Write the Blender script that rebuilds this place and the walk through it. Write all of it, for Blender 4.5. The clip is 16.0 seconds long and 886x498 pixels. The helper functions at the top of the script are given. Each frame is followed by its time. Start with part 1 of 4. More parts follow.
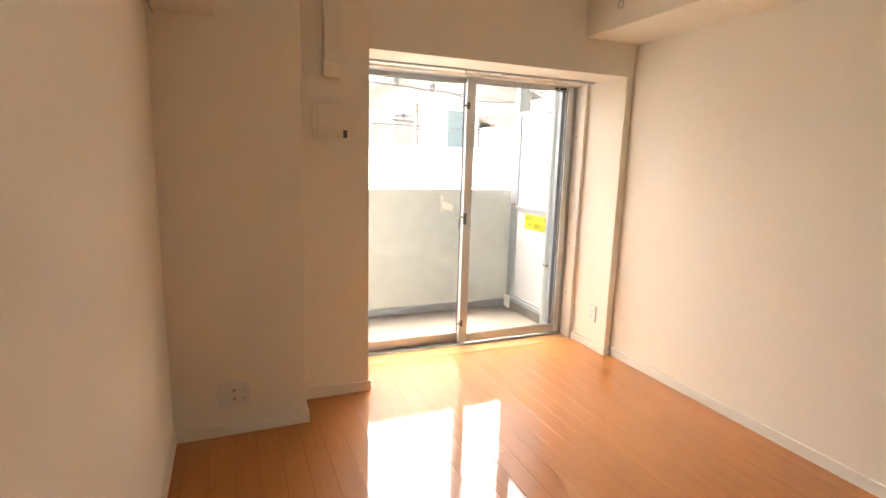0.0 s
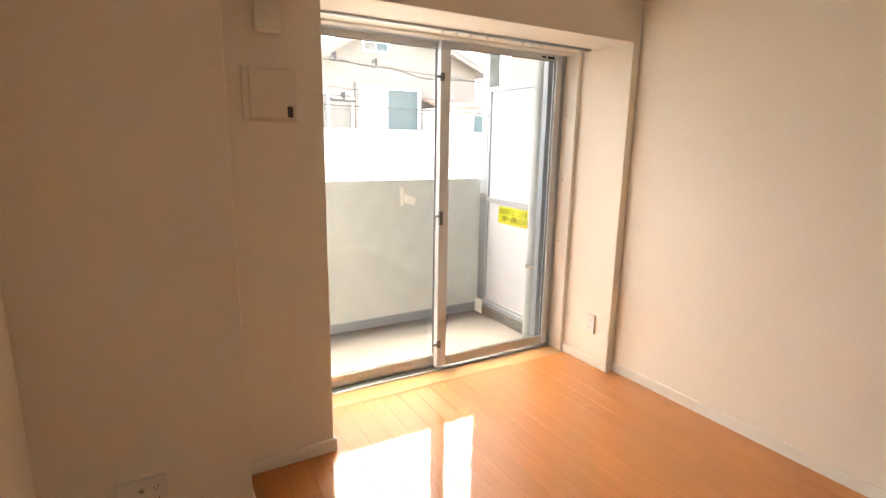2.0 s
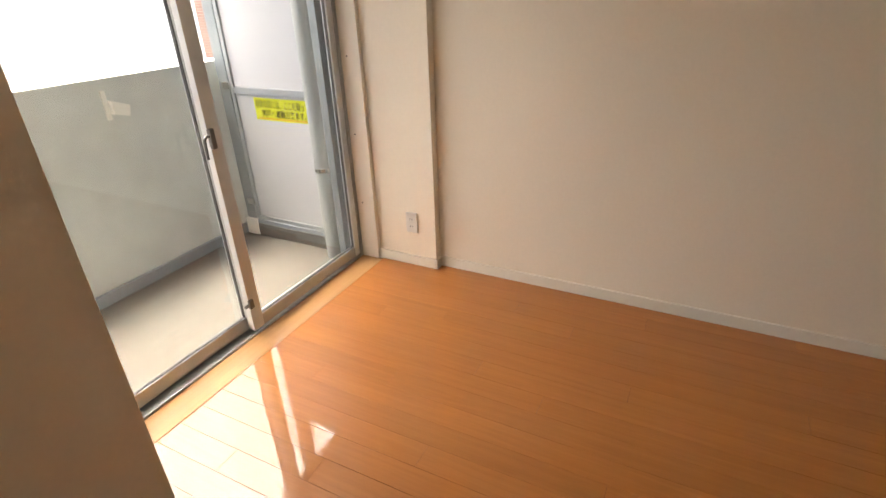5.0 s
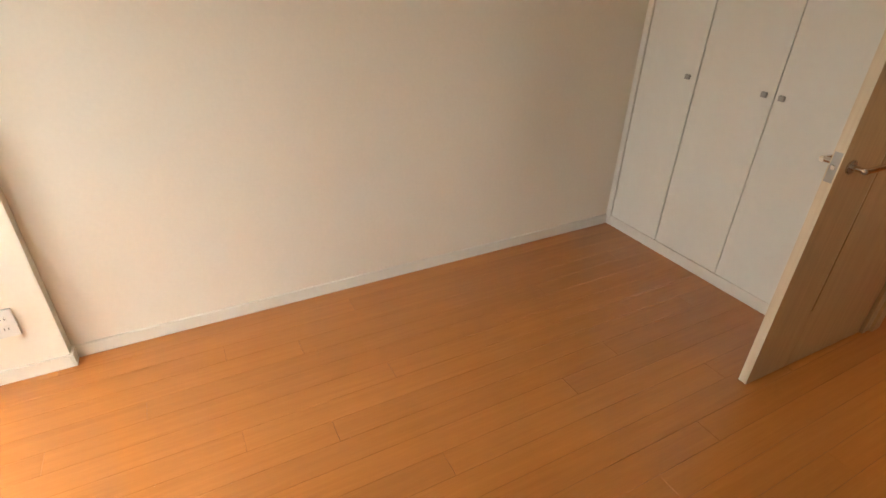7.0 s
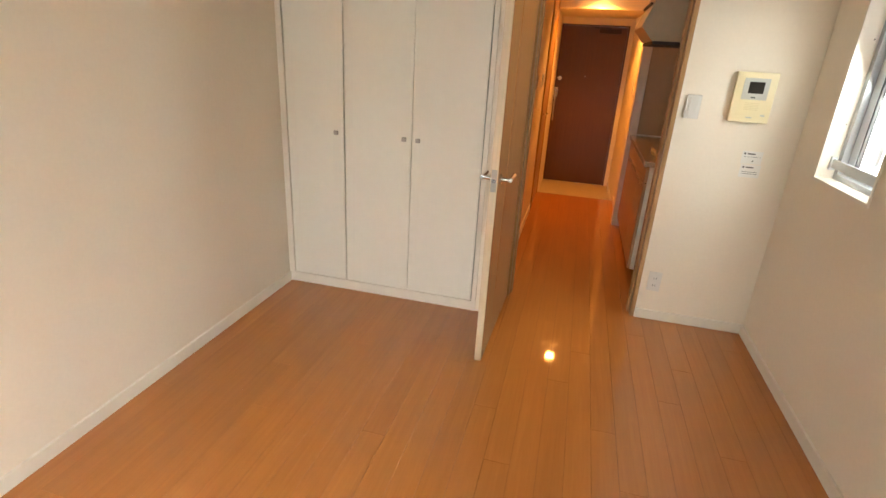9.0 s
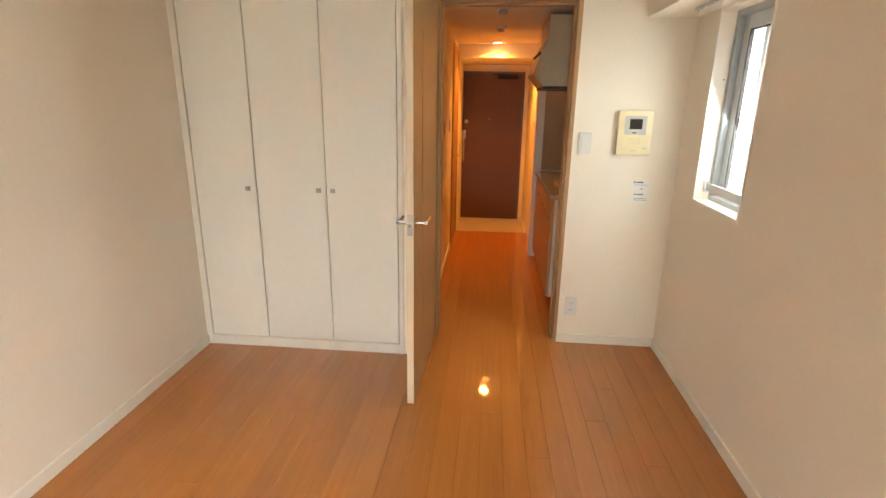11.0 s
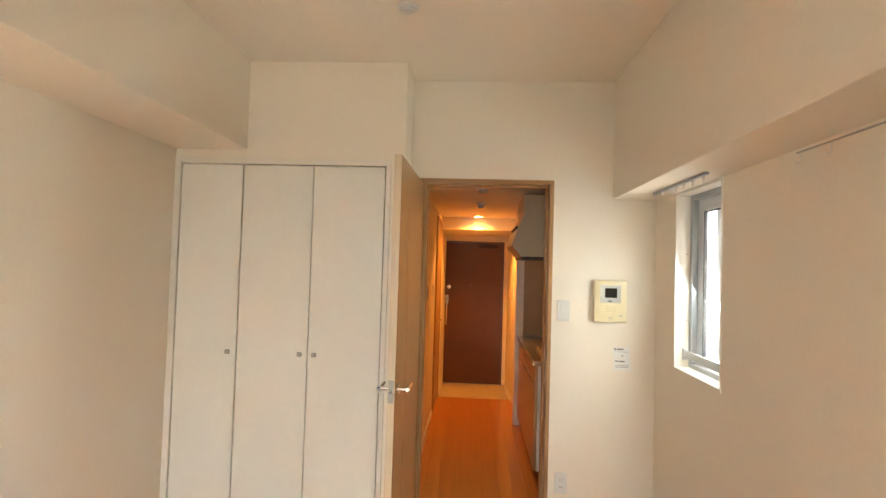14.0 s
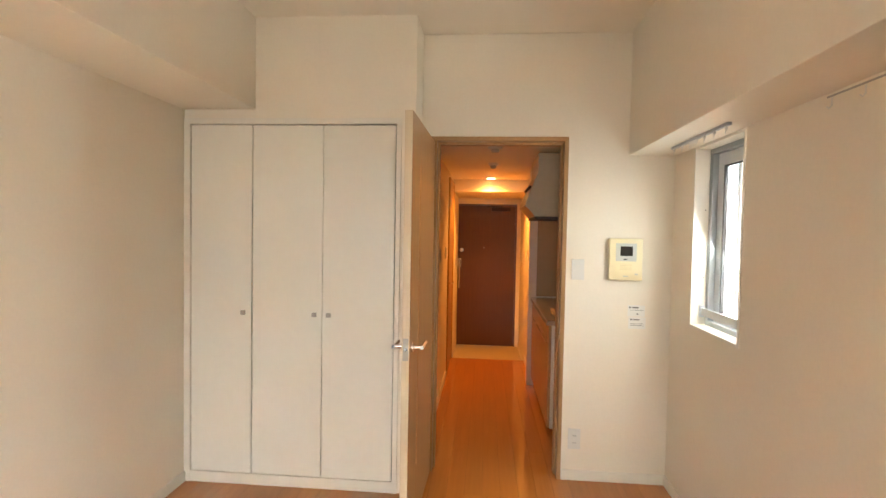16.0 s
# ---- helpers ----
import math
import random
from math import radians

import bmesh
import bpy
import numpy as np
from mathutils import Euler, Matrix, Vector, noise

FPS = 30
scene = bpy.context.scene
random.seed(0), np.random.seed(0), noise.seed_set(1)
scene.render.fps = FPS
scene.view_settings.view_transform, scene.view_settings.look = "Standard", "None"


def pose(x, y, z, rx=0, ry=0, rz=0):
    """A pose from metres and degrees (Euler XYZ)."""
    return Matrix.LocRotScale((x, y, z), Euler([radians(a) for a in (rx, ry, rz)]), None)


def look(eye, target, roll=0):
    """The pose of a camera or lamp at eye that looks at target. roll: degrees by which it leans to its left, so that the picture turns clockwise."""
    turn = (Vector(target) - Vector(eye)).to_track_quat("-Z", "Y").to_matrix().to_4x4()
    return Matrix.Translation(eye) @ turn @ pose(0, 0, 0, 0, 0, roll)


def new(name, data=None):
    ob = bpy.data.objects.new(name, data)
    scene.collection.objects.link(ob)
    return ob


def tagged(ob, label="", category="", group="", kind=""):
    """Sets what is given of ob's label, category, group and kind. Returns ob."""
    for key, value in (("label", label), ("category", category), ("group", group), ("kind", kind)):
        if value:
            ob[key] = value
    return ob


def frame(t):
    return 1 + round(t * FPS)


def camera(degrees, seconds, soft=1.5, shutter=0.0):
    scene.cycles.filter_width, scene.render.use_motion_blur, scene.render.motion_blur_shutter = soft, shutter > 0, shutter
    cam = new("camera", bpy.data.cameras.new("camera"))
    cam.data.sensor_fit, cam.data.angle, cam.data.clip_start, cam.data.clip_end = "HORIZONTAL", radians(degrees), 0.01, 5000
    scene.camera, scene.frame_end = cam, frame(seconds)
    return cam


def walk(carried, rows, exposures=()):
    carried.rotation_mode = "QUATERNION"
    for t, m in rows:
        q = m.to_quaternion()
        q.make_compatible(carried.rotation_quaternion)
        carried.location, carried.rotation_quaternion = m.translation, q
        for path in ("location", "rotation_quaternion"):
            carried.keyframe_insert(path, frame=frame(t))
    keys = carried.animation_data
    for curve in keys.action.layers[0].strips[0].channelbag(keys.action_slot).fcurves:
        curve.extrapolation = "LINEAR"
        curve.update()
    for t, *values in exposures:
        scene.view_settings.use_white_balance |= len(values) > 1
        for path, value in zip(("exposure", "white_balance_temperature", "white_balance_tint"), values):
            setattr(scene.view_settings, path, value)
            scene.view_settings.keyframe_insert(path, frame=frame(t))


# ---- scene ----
cam = camera(82.0, 16.0)
PATH = [
    (0, (-2.477, 0.171, 1.357), (-1.716, 1.987, 1.010), 1.67),
    (0.5, (-2.437, 0.344, 1.368), (-1.667, 2.154, 1.010), 1.40),
    (1, (-2.414, 0.520, 1.375), (-1.626, 2.320, 1.006), 1.15),
    (1.5, (-2.404, 0.710, 1.371), (-1.560, 2.482, 0.986), 1.48),
    (2, (-2.396, 0.908, 1.365), (-1.413, 2.602, 0.960), 0.96),
    (2.5, (-2.356, 1.095, 1.349), (-1.291, 2.725, 0.891), 0.74),
    (3, (-2.272, 1.255, 1.341), (-1.136, 2.810, 0.804), 0.50),
    (3.2, (-2.245, 1.262, 1.332), (-1.080, 2.779, 0.747), 0.67),
    (5.5, (-2.324, 1.903, 1.483), (-0.639, 2.324, 0.492), -1.05),
    (6, (-2.289, 2.066, 1.506), (-0.582, 2.018, 0.465), 0.95),
    (6.5, (-2.231, 2.238, 1.493), (-0.571, 1.823, 0.458), 0.84),
    (7, (-2.127, 2.355, 1.494), (-0.601, 1.535, 0.495), 1.42),
    (7.5, (-1.965, 2.431, 1.457), (-0.642, 1.272, 0.505), 2.52),
    (8, (-1.818, 2.534, 1.460), (-0.757, 1.095, 0.564), 3.41),
    (8.5, (-1.733, 2.697, 1.492), (-1.010, 1.023, 0.672), 4.02),
    (9, (-1.668, 2.724, 1.459), (-1.227, 0.913, 0.734), 3.33),
    (11.5, (-1.700, 2.786, 1.489), (-1.552, 0.848, 1.016), 0.92),
    (12, (-1.696, 2.808, 1.491), (-1.585, 0.837, 1.169), 1.04),
    (12.5, (-1.692, 2.819, 1.495), (-1.605, 0.825, 1.369), 1.34),
    (13, (-1.690, 2.814, 1.496), (-1.596, 0.816, 1.496), 1.71),
    (13.5, (-1.695, 2.802, 1.498), (-1.588, 0.805, 1.545), 1.76),
    (14, (-1.698, 2.792, 1.500), (-1.575, 0.796, 1.566), 1.71),
    (14.5, (-1.696, 2.788, 1.495), (-1.563, 0.793, 1.569), 1.66),
    (15, (-1.698, 2.779, 1.484), (-1.551, 0.785, 1.552), 1.49),
    (15.5, (-1.697, 2.769, 1.474), (-1.539, 0.775, 1.487), 1.20),
    (16, (-1.693, 2.765, 1.465), (-1.526, 0.773, 1.396), 1.06),
]
walk(cam, [(t, look(eye, target, roll)) for t, eye, target, roll in PATH],
     exposures=[(0, 4.85, 7600, 9), (1.5, 4.68, 7500, 9), (2.5, 4.55, 7350, 9), (3.2, 4.35, 7300, 8), (5.5, 3.92, 7300, 6), (6, 4.08, 7250, 5), (7, 4.55, 7100, 3),
                (9, 5.02, 7000, 2), (12, 5.17, 6950, 1), (16, 5.18, 6950, 1)])

# ---- world, sun, lamps ----
SUN_EL, SUN_ROT = radians(73), radians(8)
world = bpy.data.worlds.new("world")
scene.world = world
world.use_nodes = True
wn = world.node_tree.nodes
sky = wn.new("ShaderNodeTexSky")
sky.sky_type = "NISHITA"
sky.sun_disc = False
sky.sun_elevation, sky.sun_rotation = SUN_EL, SUN_ROT
sky.air_density, sky.dust_density, sky.ozone_density = 0.7, 10.0, 0.6
wn["Background"].inputs["Strength"].default_value = 0.13
world.node_tree.links.new(sky.outputs["Color"], wn["Background"].inputs["Color"])
sun = new("sun", bpy.data.lights.new("sun", "SUN"))
sun.data.energy, sun.data.angle, sun.data.color = 0.26, radians(24), (1.0, 0.98, 0.95)
SUN_FROM = Vector((math.sin(SUN_ROT) * math.cos(SUN_EL), math.cos(SUN_ROT) * math.cos(SUN_EL), math.sin(SUN_EL)))
sun.matrix_world = look(SUN_FROM * 20, (0, 0, 0))

bulb = new("downlight_bulb", bpy.data.lights.new("downlight_bulb", "SPOT"))
bulb.data.energy, bulb.data.color = 2.7, (1.0, 0.35, 0.065)
bulb.data.spot_size, bulb.data.spot_blend, bulb.data.shadow_soft_size = radians(146), 0.6, 0.05
bulb.matrix_world = look((-1.735, -2.97, 2.045), (-1.735, -2.97, 0))


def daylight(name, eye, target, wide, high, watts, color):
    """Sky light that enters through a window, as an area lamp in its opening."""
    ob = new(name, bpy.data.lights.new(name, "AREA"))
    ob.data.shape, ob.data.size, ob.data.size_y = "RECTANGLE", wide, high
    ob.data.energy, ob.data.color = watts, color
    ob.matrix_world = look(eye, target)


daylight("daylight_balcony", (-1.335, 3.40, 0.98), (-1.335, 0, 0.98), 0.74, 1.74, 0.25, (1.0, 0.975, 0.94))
daylight("daylight_side", (-2.85, 0.26, 1.43), (-1.35, 0.26, 0.73), 0.42, 0.50, 0.15, (0.88, 0.95, 1.0))


# ---- materials ----
def material(name, color, rough=0.5, metal=0.0, scale=30.0, vary=0.06, bump=0.0, bump_scale=300.0, coat=0.0, stains=0.0):
    """Principled surface with two scales of colour change and fine relief."""
    m = bpy.data.materials.new(name)
    m.use_nodes = True
    nt = m.node_tree
    n, link = nt.nodes, nt.links.new
    b = n["Principled BSDF"]
    b.inputs["Roughness"].default_value, b.inputs["Metallic"].default_value = rough, metal
    b.inputs["Coat Weight"].default_value = coat
    b.inputs["Coat Roughness"].default_value = 0.08
    co = n.new("ShaderNodeTexCoord")
    fine, wide = n.new("ShaderNodeTexNoise"), n.new("ShaderNodeTexNoise")
    fine.inputs["Scale"].default_value, wide.inputs["Scale"].default_value = scale, 1.3
    fine.inputs["Detail"].default_value = wide.inputs["Detail"].default_value = 4
    for t in (fine, wide):
        link(co.outputs["Object"], t.inputs["Vector"])
    mix = n.new("ShaderNodeMix")
    mix.data_type = "FLOAT"
    mix.inputs[0].default_value = 0.5
    link(fine.outputs["Fac"], mix.inputs[2])
    link(wide.outputs["Fac"], mix.inputs[3])
    ramp = n.new("ShaderNodeMapRange")
    ramp.inputs["From Min"].default_value, ramp.inputs["From Max"].default_value = 0.3, 0.7
    ramp.inputs["To Min"].default_value, ramp.inputs["To Max"].default_value = 1 - vary - stains, 1 + vary
    link(mix.outputs[0], ramp.inputs["Value"])
    tint = n.new("ShaderNodeVectorMath")
    tint.operation = "SCALE"
    tint.inputs[0].default_value = color
    link(ramp.outputs["Result"], tint.inputs["Scale"])
    link(tint.outputs["Vector"], b.inputs["Base Color"])
    if bump:
        grain, bm_ = n.new("ShaderNodeTexNoise"), n.new("ShaderNodeBump")
        grain.inputs["Scale"].default_value = bump_scale
        grain.inputs["Detail"].default_value = 3
        link(co.outputs["Object"], grain.inputs["Vector"])
        bm_.inputs["Strength"].default_value, bm_.inputs["Distance"].default_value = bump, 0.002
        link(grain.outputs["Fac"], bm_.inputs["Height"])
        link(bm_.outputs["Normal"], b.inputs["Normal"])
    return m


def wood(name, dark, light, rough, along="Y", coat=0.0, random_tone=0.0, stretch=14.0):
    """Wood with grain stretched along one axis; each piece may differ a little in tone."""
    m = bpy.data.materials.new(name)
    m.use_nodes = True
    n, link = m.node_tree.nodes, m.node_tree.links.new
    b = n["Principled BSDF"]
    b.inputs["Roughness"].default_value = rough
    b.inputs["Coat Weight"].default_value, b.inputs["Coat Roughness"].default_value = coat, 0.04
    co, map_, info = n.new("ShaderNodeTexCoord"), n.new("ShaderNodeMapping"), n.new("ShaderNodeObjectInfo")
    s = [stretch * 2.2] * 3
    s["XYZ".index(along)] = 1.2
    map_.inputs["Scale"].default_value = s
    link(co.outputs["Object"], map_.inputs["Vector"])
    shift = n.new("ShaderNodeVectorMath")
    shift.operation = "MULTIPLY_ADD"
    link(info.outputs["Random"], shift.inputs[0])
    shift.inputs[1].default_value = (37, 53, 71)
    link(map_.outputs["Vector"], shift.inputs[2])
    grain, fine = n.new("ShaderNodeTexNoise"), n.new("ShaderNodeTexNoise")
    grain.inputs["Scale"].default_value, fine.inputs["Scale"].default_value = 1.6, 9.0
    grain.inputs["Detail"].default_value = fine.inputs["Detail"].default_value = 6
    grain.inputs["Distortion"].default_value = 0.6
    link(shift.outputs[0], grain.inputs["Vector"])
    link(shift.outputs[0], fine.inputs["Vector"])
    add = n.new("ShaderNodeMath")
    add.operation = "MULTIPLY_ADD"
    link(fine.outputs["Fac"], add.inputs[0])
    add.inputs[1].default_value = 0.45
    link(grain.outputs["Fac"], add.inputs[2])
    ramp = n.new("ShaderNodeValToRGB")
    ramp.color_ramp.elements[0].position, ramp.color_ramp.elements[1].position = 0.45, 1.0
    ramp.color_ramp.elements[0].color, ramp.color_ramp.elements[1].color = (*dark, 1), (*light, 1)
    link(add.outputs[0], ramp.inputs["Fac"])
    tone = n.new("ShaderNodeMapRange")
    tone.inputs["To Min"].default_value, tone.inputs["To Max"].default_value = 1 - random_tone, 1 + 0.5 * random_tone
    link(info.outputs["Random"], tone.inputs["Value"])
    tint = n.new("ShaderNodeVectorMath")
    tint.operation = "SCALE"
    link(ramp.outputs["Color"], tint.inputs[0])
    link(tone.outputs["Result"], tint.inputs["Scale"])
    link(tint.outputs["Vector"], b.inputs["Base Color"])
    bump = n.new("ShaderNodeBump")
    bump.inputs["Strength"].default_value, bump.inputs["Distance"].default_value = 0.05, 0.001
    link(add.outputs[0], bump.inputs["Height"])
    link(bump.outputs["Normal"], b.inputs["Normal"])
    return m


def glass(name, color=(0.96, 0.98, 0.97), rough=0.0):
    m = bpy.data.materials.new(name)
    m.use_nodes = True
    b = m.node_tree.nodes["Principled BSDF"]
    b.inputs["Base Color"].default_value = (*color, 1)
    b.inputs["Transmission Weight"].default_value = 1
    b.inputs["Roughness"].default_value, b.inputs["IOR"].default_value = rough, 1.45
    return m


def brickwork(name, a, b_, mortar):
    m = bpy.data.materials.new(name)
    m.use_nodes = True
    n, link = m.node_tree.nodes, m.node_tree.links.new
    b = n["Principled BSDF"]
    b.inputs["Roughness"].default_value = 0.85
    co, turn, tex = n.new("ShaderNodeTexCoord"), n.new("ShaderNodeMapping"), n.new("ShaderNodeTexBrick")
    turn.inputs["Rotation"].default_value = (radians(-90), 0, 0)
    link(co.outputs["Object"], turn.inputs["Vector"])
    link(turn.outputs["Vector"], tex.inputs["Vector"])
    tex.inputs["Color1"].default_value, tex.inputs["Color2"].default_value, tex.inputs["Mortar"].default_value = (*a, 1), (*b_, 1), (*mortar, 1)
    tex.inputs["Scale"].default_value, tex.inputs["Mortar Size"].default_value = 1.0, 0.012
    tex.inputs["Brick Width"].default_value, tex.inputs["Row Height"].default_value = 0.23, 0.075
    link(tex.outputs["Color"], b.inputs["Base Color"])
    return m


def glow(name, color, strength):
    m = bpy.data.materials.new(name)
    m.use_nodes = True
    b = m.node_tree.nodes["Principled BSDF"]
    b.inputs["Base Color"].default_value = (*color, 1)
    b.inputs["Emission Color"].default_value = (*color, 1)
    b.inputs["Emission Strength"].default_value = strength
    return m


WALLPAPER = material("wallpaper", (0.835, 0.765, 0.655), 0.75, scale=60, vary=0.025, bump=0.35, bump_scale=420)
CEILING_PAPER = material("ceiling_paper", (0.835, 0.765, 0.655), 0.8, scale=60, vary=0.02, bump=0.35, bump_scale=380)
TRIM = material("white_trim", (0.805, 0.76, 0.68), 0.4, scale=20, vary=0.03, bump=0.05)
DOOR_WHITE = material("closet_white", (0.815, 0.795, 0.725), 0.35, scale=25, vary=0.02, bump=0.04, bump_scale=120)
PLANK = wood("floor_wood", (0.430, 0.153, 0.027), (0.505, 0.190, 0.038), 0.48, coat=1.0, random_tone=0.07)
PLANK.node_tree.nodes["Principled BSDF"].inputs["Coat IOR"].default_value = 1.46
PLANK.node_tree.nodes["Principled BSDF"].inputs["Specular IOR Level"].default_value = 0.4
PALE_STRIP = wood("pale_wood", (0.40, 0.215, 0.085), (0.47, 0.27, 0.115), 0.3, along="X", coat=0.8)
SEAM = material("seam_dark", (0.20, 0.065, 0.02), 0.7, scale=40)
MAPLE = wood("maple_veneer", (0.37, 0.205, 0.085), (0.47, 0.275, 0.125), 0.38, along="Z", coat=0.1)
MAPLE_H = wood("maple_veneer_head", (0.37, 0.205, 0.085), (0.47, 0.275, 0.125), 0.38, along="X", coat=0.1)
ALU = material("grey_aluminium", (0.40, 0.42, 0.44), 0.38, metal=0.6, scale=30, vary=0.04)
ALU_PALE = material("pale_aluminium", (0.62, 0.645, 0.67), 0.36, metal=0.2, scale=30, vary=0.03)
RUBBER = material("black_gasket", (0.09, 0.09, 0.095), 0.6)
STEEL = material("brushed_steel", (0.62, 0.60, 0.57), 0.25, metal=1.0, scale=90, vary=0.08)
DULL_STEEL = material("dull_steel", (0.42, 0.40, 0.37), 0.5, metal=0.6, scale=60, vary=0.06)
LOCK_METAL = material("lock_metal", (0.16, 0.16, 0.165), 0.3, metal=0.7, scale=60, vary=0.05)
CHROME = material("chrome", (0.75, 0.74, 0.72), 0.1, metal=1.0, vary=0.02)
PLASTIC = material("white_plastic", (0.73, 0.715, 0.675), 0.35, scale=20, vary=0.02)
WALL_PLASTIC = material("cream_plastic", (0.80, 0.73, 0.615), 0.42, scale=20, vary=0.03)
CREAM = material("yellowed_plastic", (0.76, 0.66, 0.42), 0.38, scale=12, vary=0.05)
GREY_PLASTIC = material("grey_plastic", (0.50, 0.50, 0.46), 0.4)
DARK = material("dark_slot", (0.02, 0.02, 0.02), 0.5)
SCREEN = material("dark_screen", (0.025, 0.022, 0.02), 0.12)
PAPER = material("paper_label", (0.80, 0.79, 0.75), 0.7, vary=0.02)
INK = material("grey_ink", (0.10, 0.09, 0.09), 0.7)
BLACK_INK = material("black_ink", (0.012, 0.012, 0.012), 1.0)
BLACK_INK.node_tree.nodes["Principled BSDF"].inputs["Specular IOR Level"].default_value = 0.05
GLASS = glass("window_glass")
SLIT_WOOD = wood("inlay_wood", (0.40, 0.26, 0.15), (0.50, 0.35, 0.21), 0.4, along="Z")
CONCRETE = material("painted_concrete", (0.51, 0.54, 0.53), 0.85, scale=9, vary=0.07, bump=0.5, bump_scale=160, stains=0.06)
BALCONY_FLOOR = material("balcony_sheet", (0.118, 0.118, 0.113), 0.75, scale=18, vary=0.09, bump=0.4, bump_scale=220, stains=0.1)
GUTTER = material("blue_grey_paint", (0.22, 0.26, 0.30), 0.7, scale=14, vary=0.1, bump=0.3)
PARTITION_FRAME = material("partition_frame", (0.28, 0.305, 0.33), 0.45, metal=0.3, scale=20, vary=0.05)
POST = material("grey_post", (0.215, 0.245, 0.265), 0.5, metal=0.3, scale=15, vary=0.06)
PARTITION = material("partition_board", (0.42, 0.43, 0.465), 0.6, scale=12, vary=0.03, bump=0.2)
PIPE = material("downpipe_grey", (0.29, 0.31, 0.31), 0.45, scale=10, vary=0.06)
YELLOW = material("yellow_sticker", (0.49, 0.525, 0.014), 0.45, scale=15, vary=0.04)
STEEL_DOOR = wood("brown_door_sheet", (0.085, 0.034, 0.017), (0.115, 0.048, 0.025), 0.42, along="Z", stretch=30)
TILE = material("entrance_tile", (0.55, 0.47, 0.35), 0.5, scale=25, vary=0.08, bump=0.2)
# Hood and kitchen panel colours take in the hall lamp's warm light.
HOOD = material("hood_paint", (0.46, 0.385, 0.28), 0.4, metal=0.2, scale=30, vary=0.05)
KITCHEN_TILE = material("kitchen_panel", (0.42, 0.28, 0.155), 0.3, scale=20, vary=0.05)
# Pale render darkened in its base colour to offset the outdoor glare.
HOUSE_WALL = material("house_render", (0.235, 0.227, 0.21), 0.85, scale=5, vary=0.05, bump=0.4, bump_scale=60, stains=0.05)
FACADE = material("white_render", (0.78, 0.77, 0.73), 0.85, scale=5, vary=0.05, bump=0.4, bump_scale=60, stains=0.05)
ROOF = material("roof_edge", (0.30, 0.29, 0.28), 0.8, vary=0.08)
BRICK = brickwork("red_brick", (0.27, 0.135, 0.105), (0.19, 0.087, 0.067), (0.36, 0.33, 0.30))
TEAL_PANE = material("far_pane", (0.06, 0.105, 0.118), 0.3, vary=0.1)
CABLE = material("cable_black", (0.055, 0.055, 0.06), 0.9)
CABLE.node_tree.nodes["Principled BSDF"].inputs["Specular IOR Level"].default_value = 0.1
GREY_PANE = material("dull_pane", (0.16, 0.165, 0.16), 0.35, vary=0.08)
JOINT = material("joint_grey", (0.10, 0.105, 0.11), 0.7)
ASPHALT = material("asphalt", (0.05, 0.05, 0.052), 0.9, scale=12, vary=0.15, bump=0.4, bump_scale=60)
LAMP = glow("lamp_warm", (1.0, 0.66, 0.28), 1.0)


# ---- mesh helpers ----
def box(bm, x0, x1, y0, y1, z0, z1, bevel=0.0):
    made = bmesh.ops.create_cube(bm, size=1)["verts"]
    for v in made:
        v.co = Vector((x0 if v.co.x < 0 else x1, y0 if v.co.y < 0 else y1, z0 if v.co.z < 0 else z1))
    if bevel:
        edges = list({e for v in made for e in v.link_edges})
        bmesh.ops.bevel(bm, geom=edges, offset=bevel, segments=2, profile=0.6, affect="EDGES")
    return bm


def boxes(*rows, bevel=0.0):
    bm = bmesh.new()
    for r in rows:
        box(bm, *r, bevel=bevel)
    return bm


def rod(a, b, r, n=20, bm=None, bevel=0.0):
    bm = bm or bmesh.new()
    a, b = Vector(a), Vector(b)
    m = Matrix.Translation((a + b) / 2) @ (b - a).to_track_quat("Z", "Y").to_matrix().to_4x4()
    made = bmesh.ops.create_cone(bm, cap_ends=True, segments=n, radius1=r, radius2=r, depth=(b - a).length, matrix=m)["verts"]
    if bevel:
        rims = [e for e in {e for v in made for e in v.link_edges} if any(len(f.verts) > 4 for f in e.link_faces)]
        bmesh.ops.bevel(bm, geom=rims, offset=bevel, segments=2, affect="EDGES")
    return bm


def prism(outline, axis, lo, hi, bevel=0.0):
    """Extrudes an outline (pairs) along an axis: 'x' takes (y, z), 'y' takes (x, z), 'z' takes (x, y)."""
    bm = bmesh.new()

    def at(p, d):
        return {"x": (d, p[0], p[1]), "y": (p[0], d, p[1]), "z": (p[0], p[1], d)}[axis]
    low, high = [bm.verts.new(at(p, lo)) for p in outline], [bm.verts.new(at(p, hi)) for p in outline]
    bm.faces.new(low), bm.faces.new(high)
    for i in range(len(outline)):
        j = (i + 1) % len(outline)
        bm.faces.new((low[i], low[j], high[j], high[i]))
    bmesh.ops.recalc_face_normals(bm, faces=bm.faces[:])
    if bevel:
        bmesh.ops.bevel(bm, geom=bm.edges[:], offset=bevel, segments=2, affect="EDGES")
    return bm


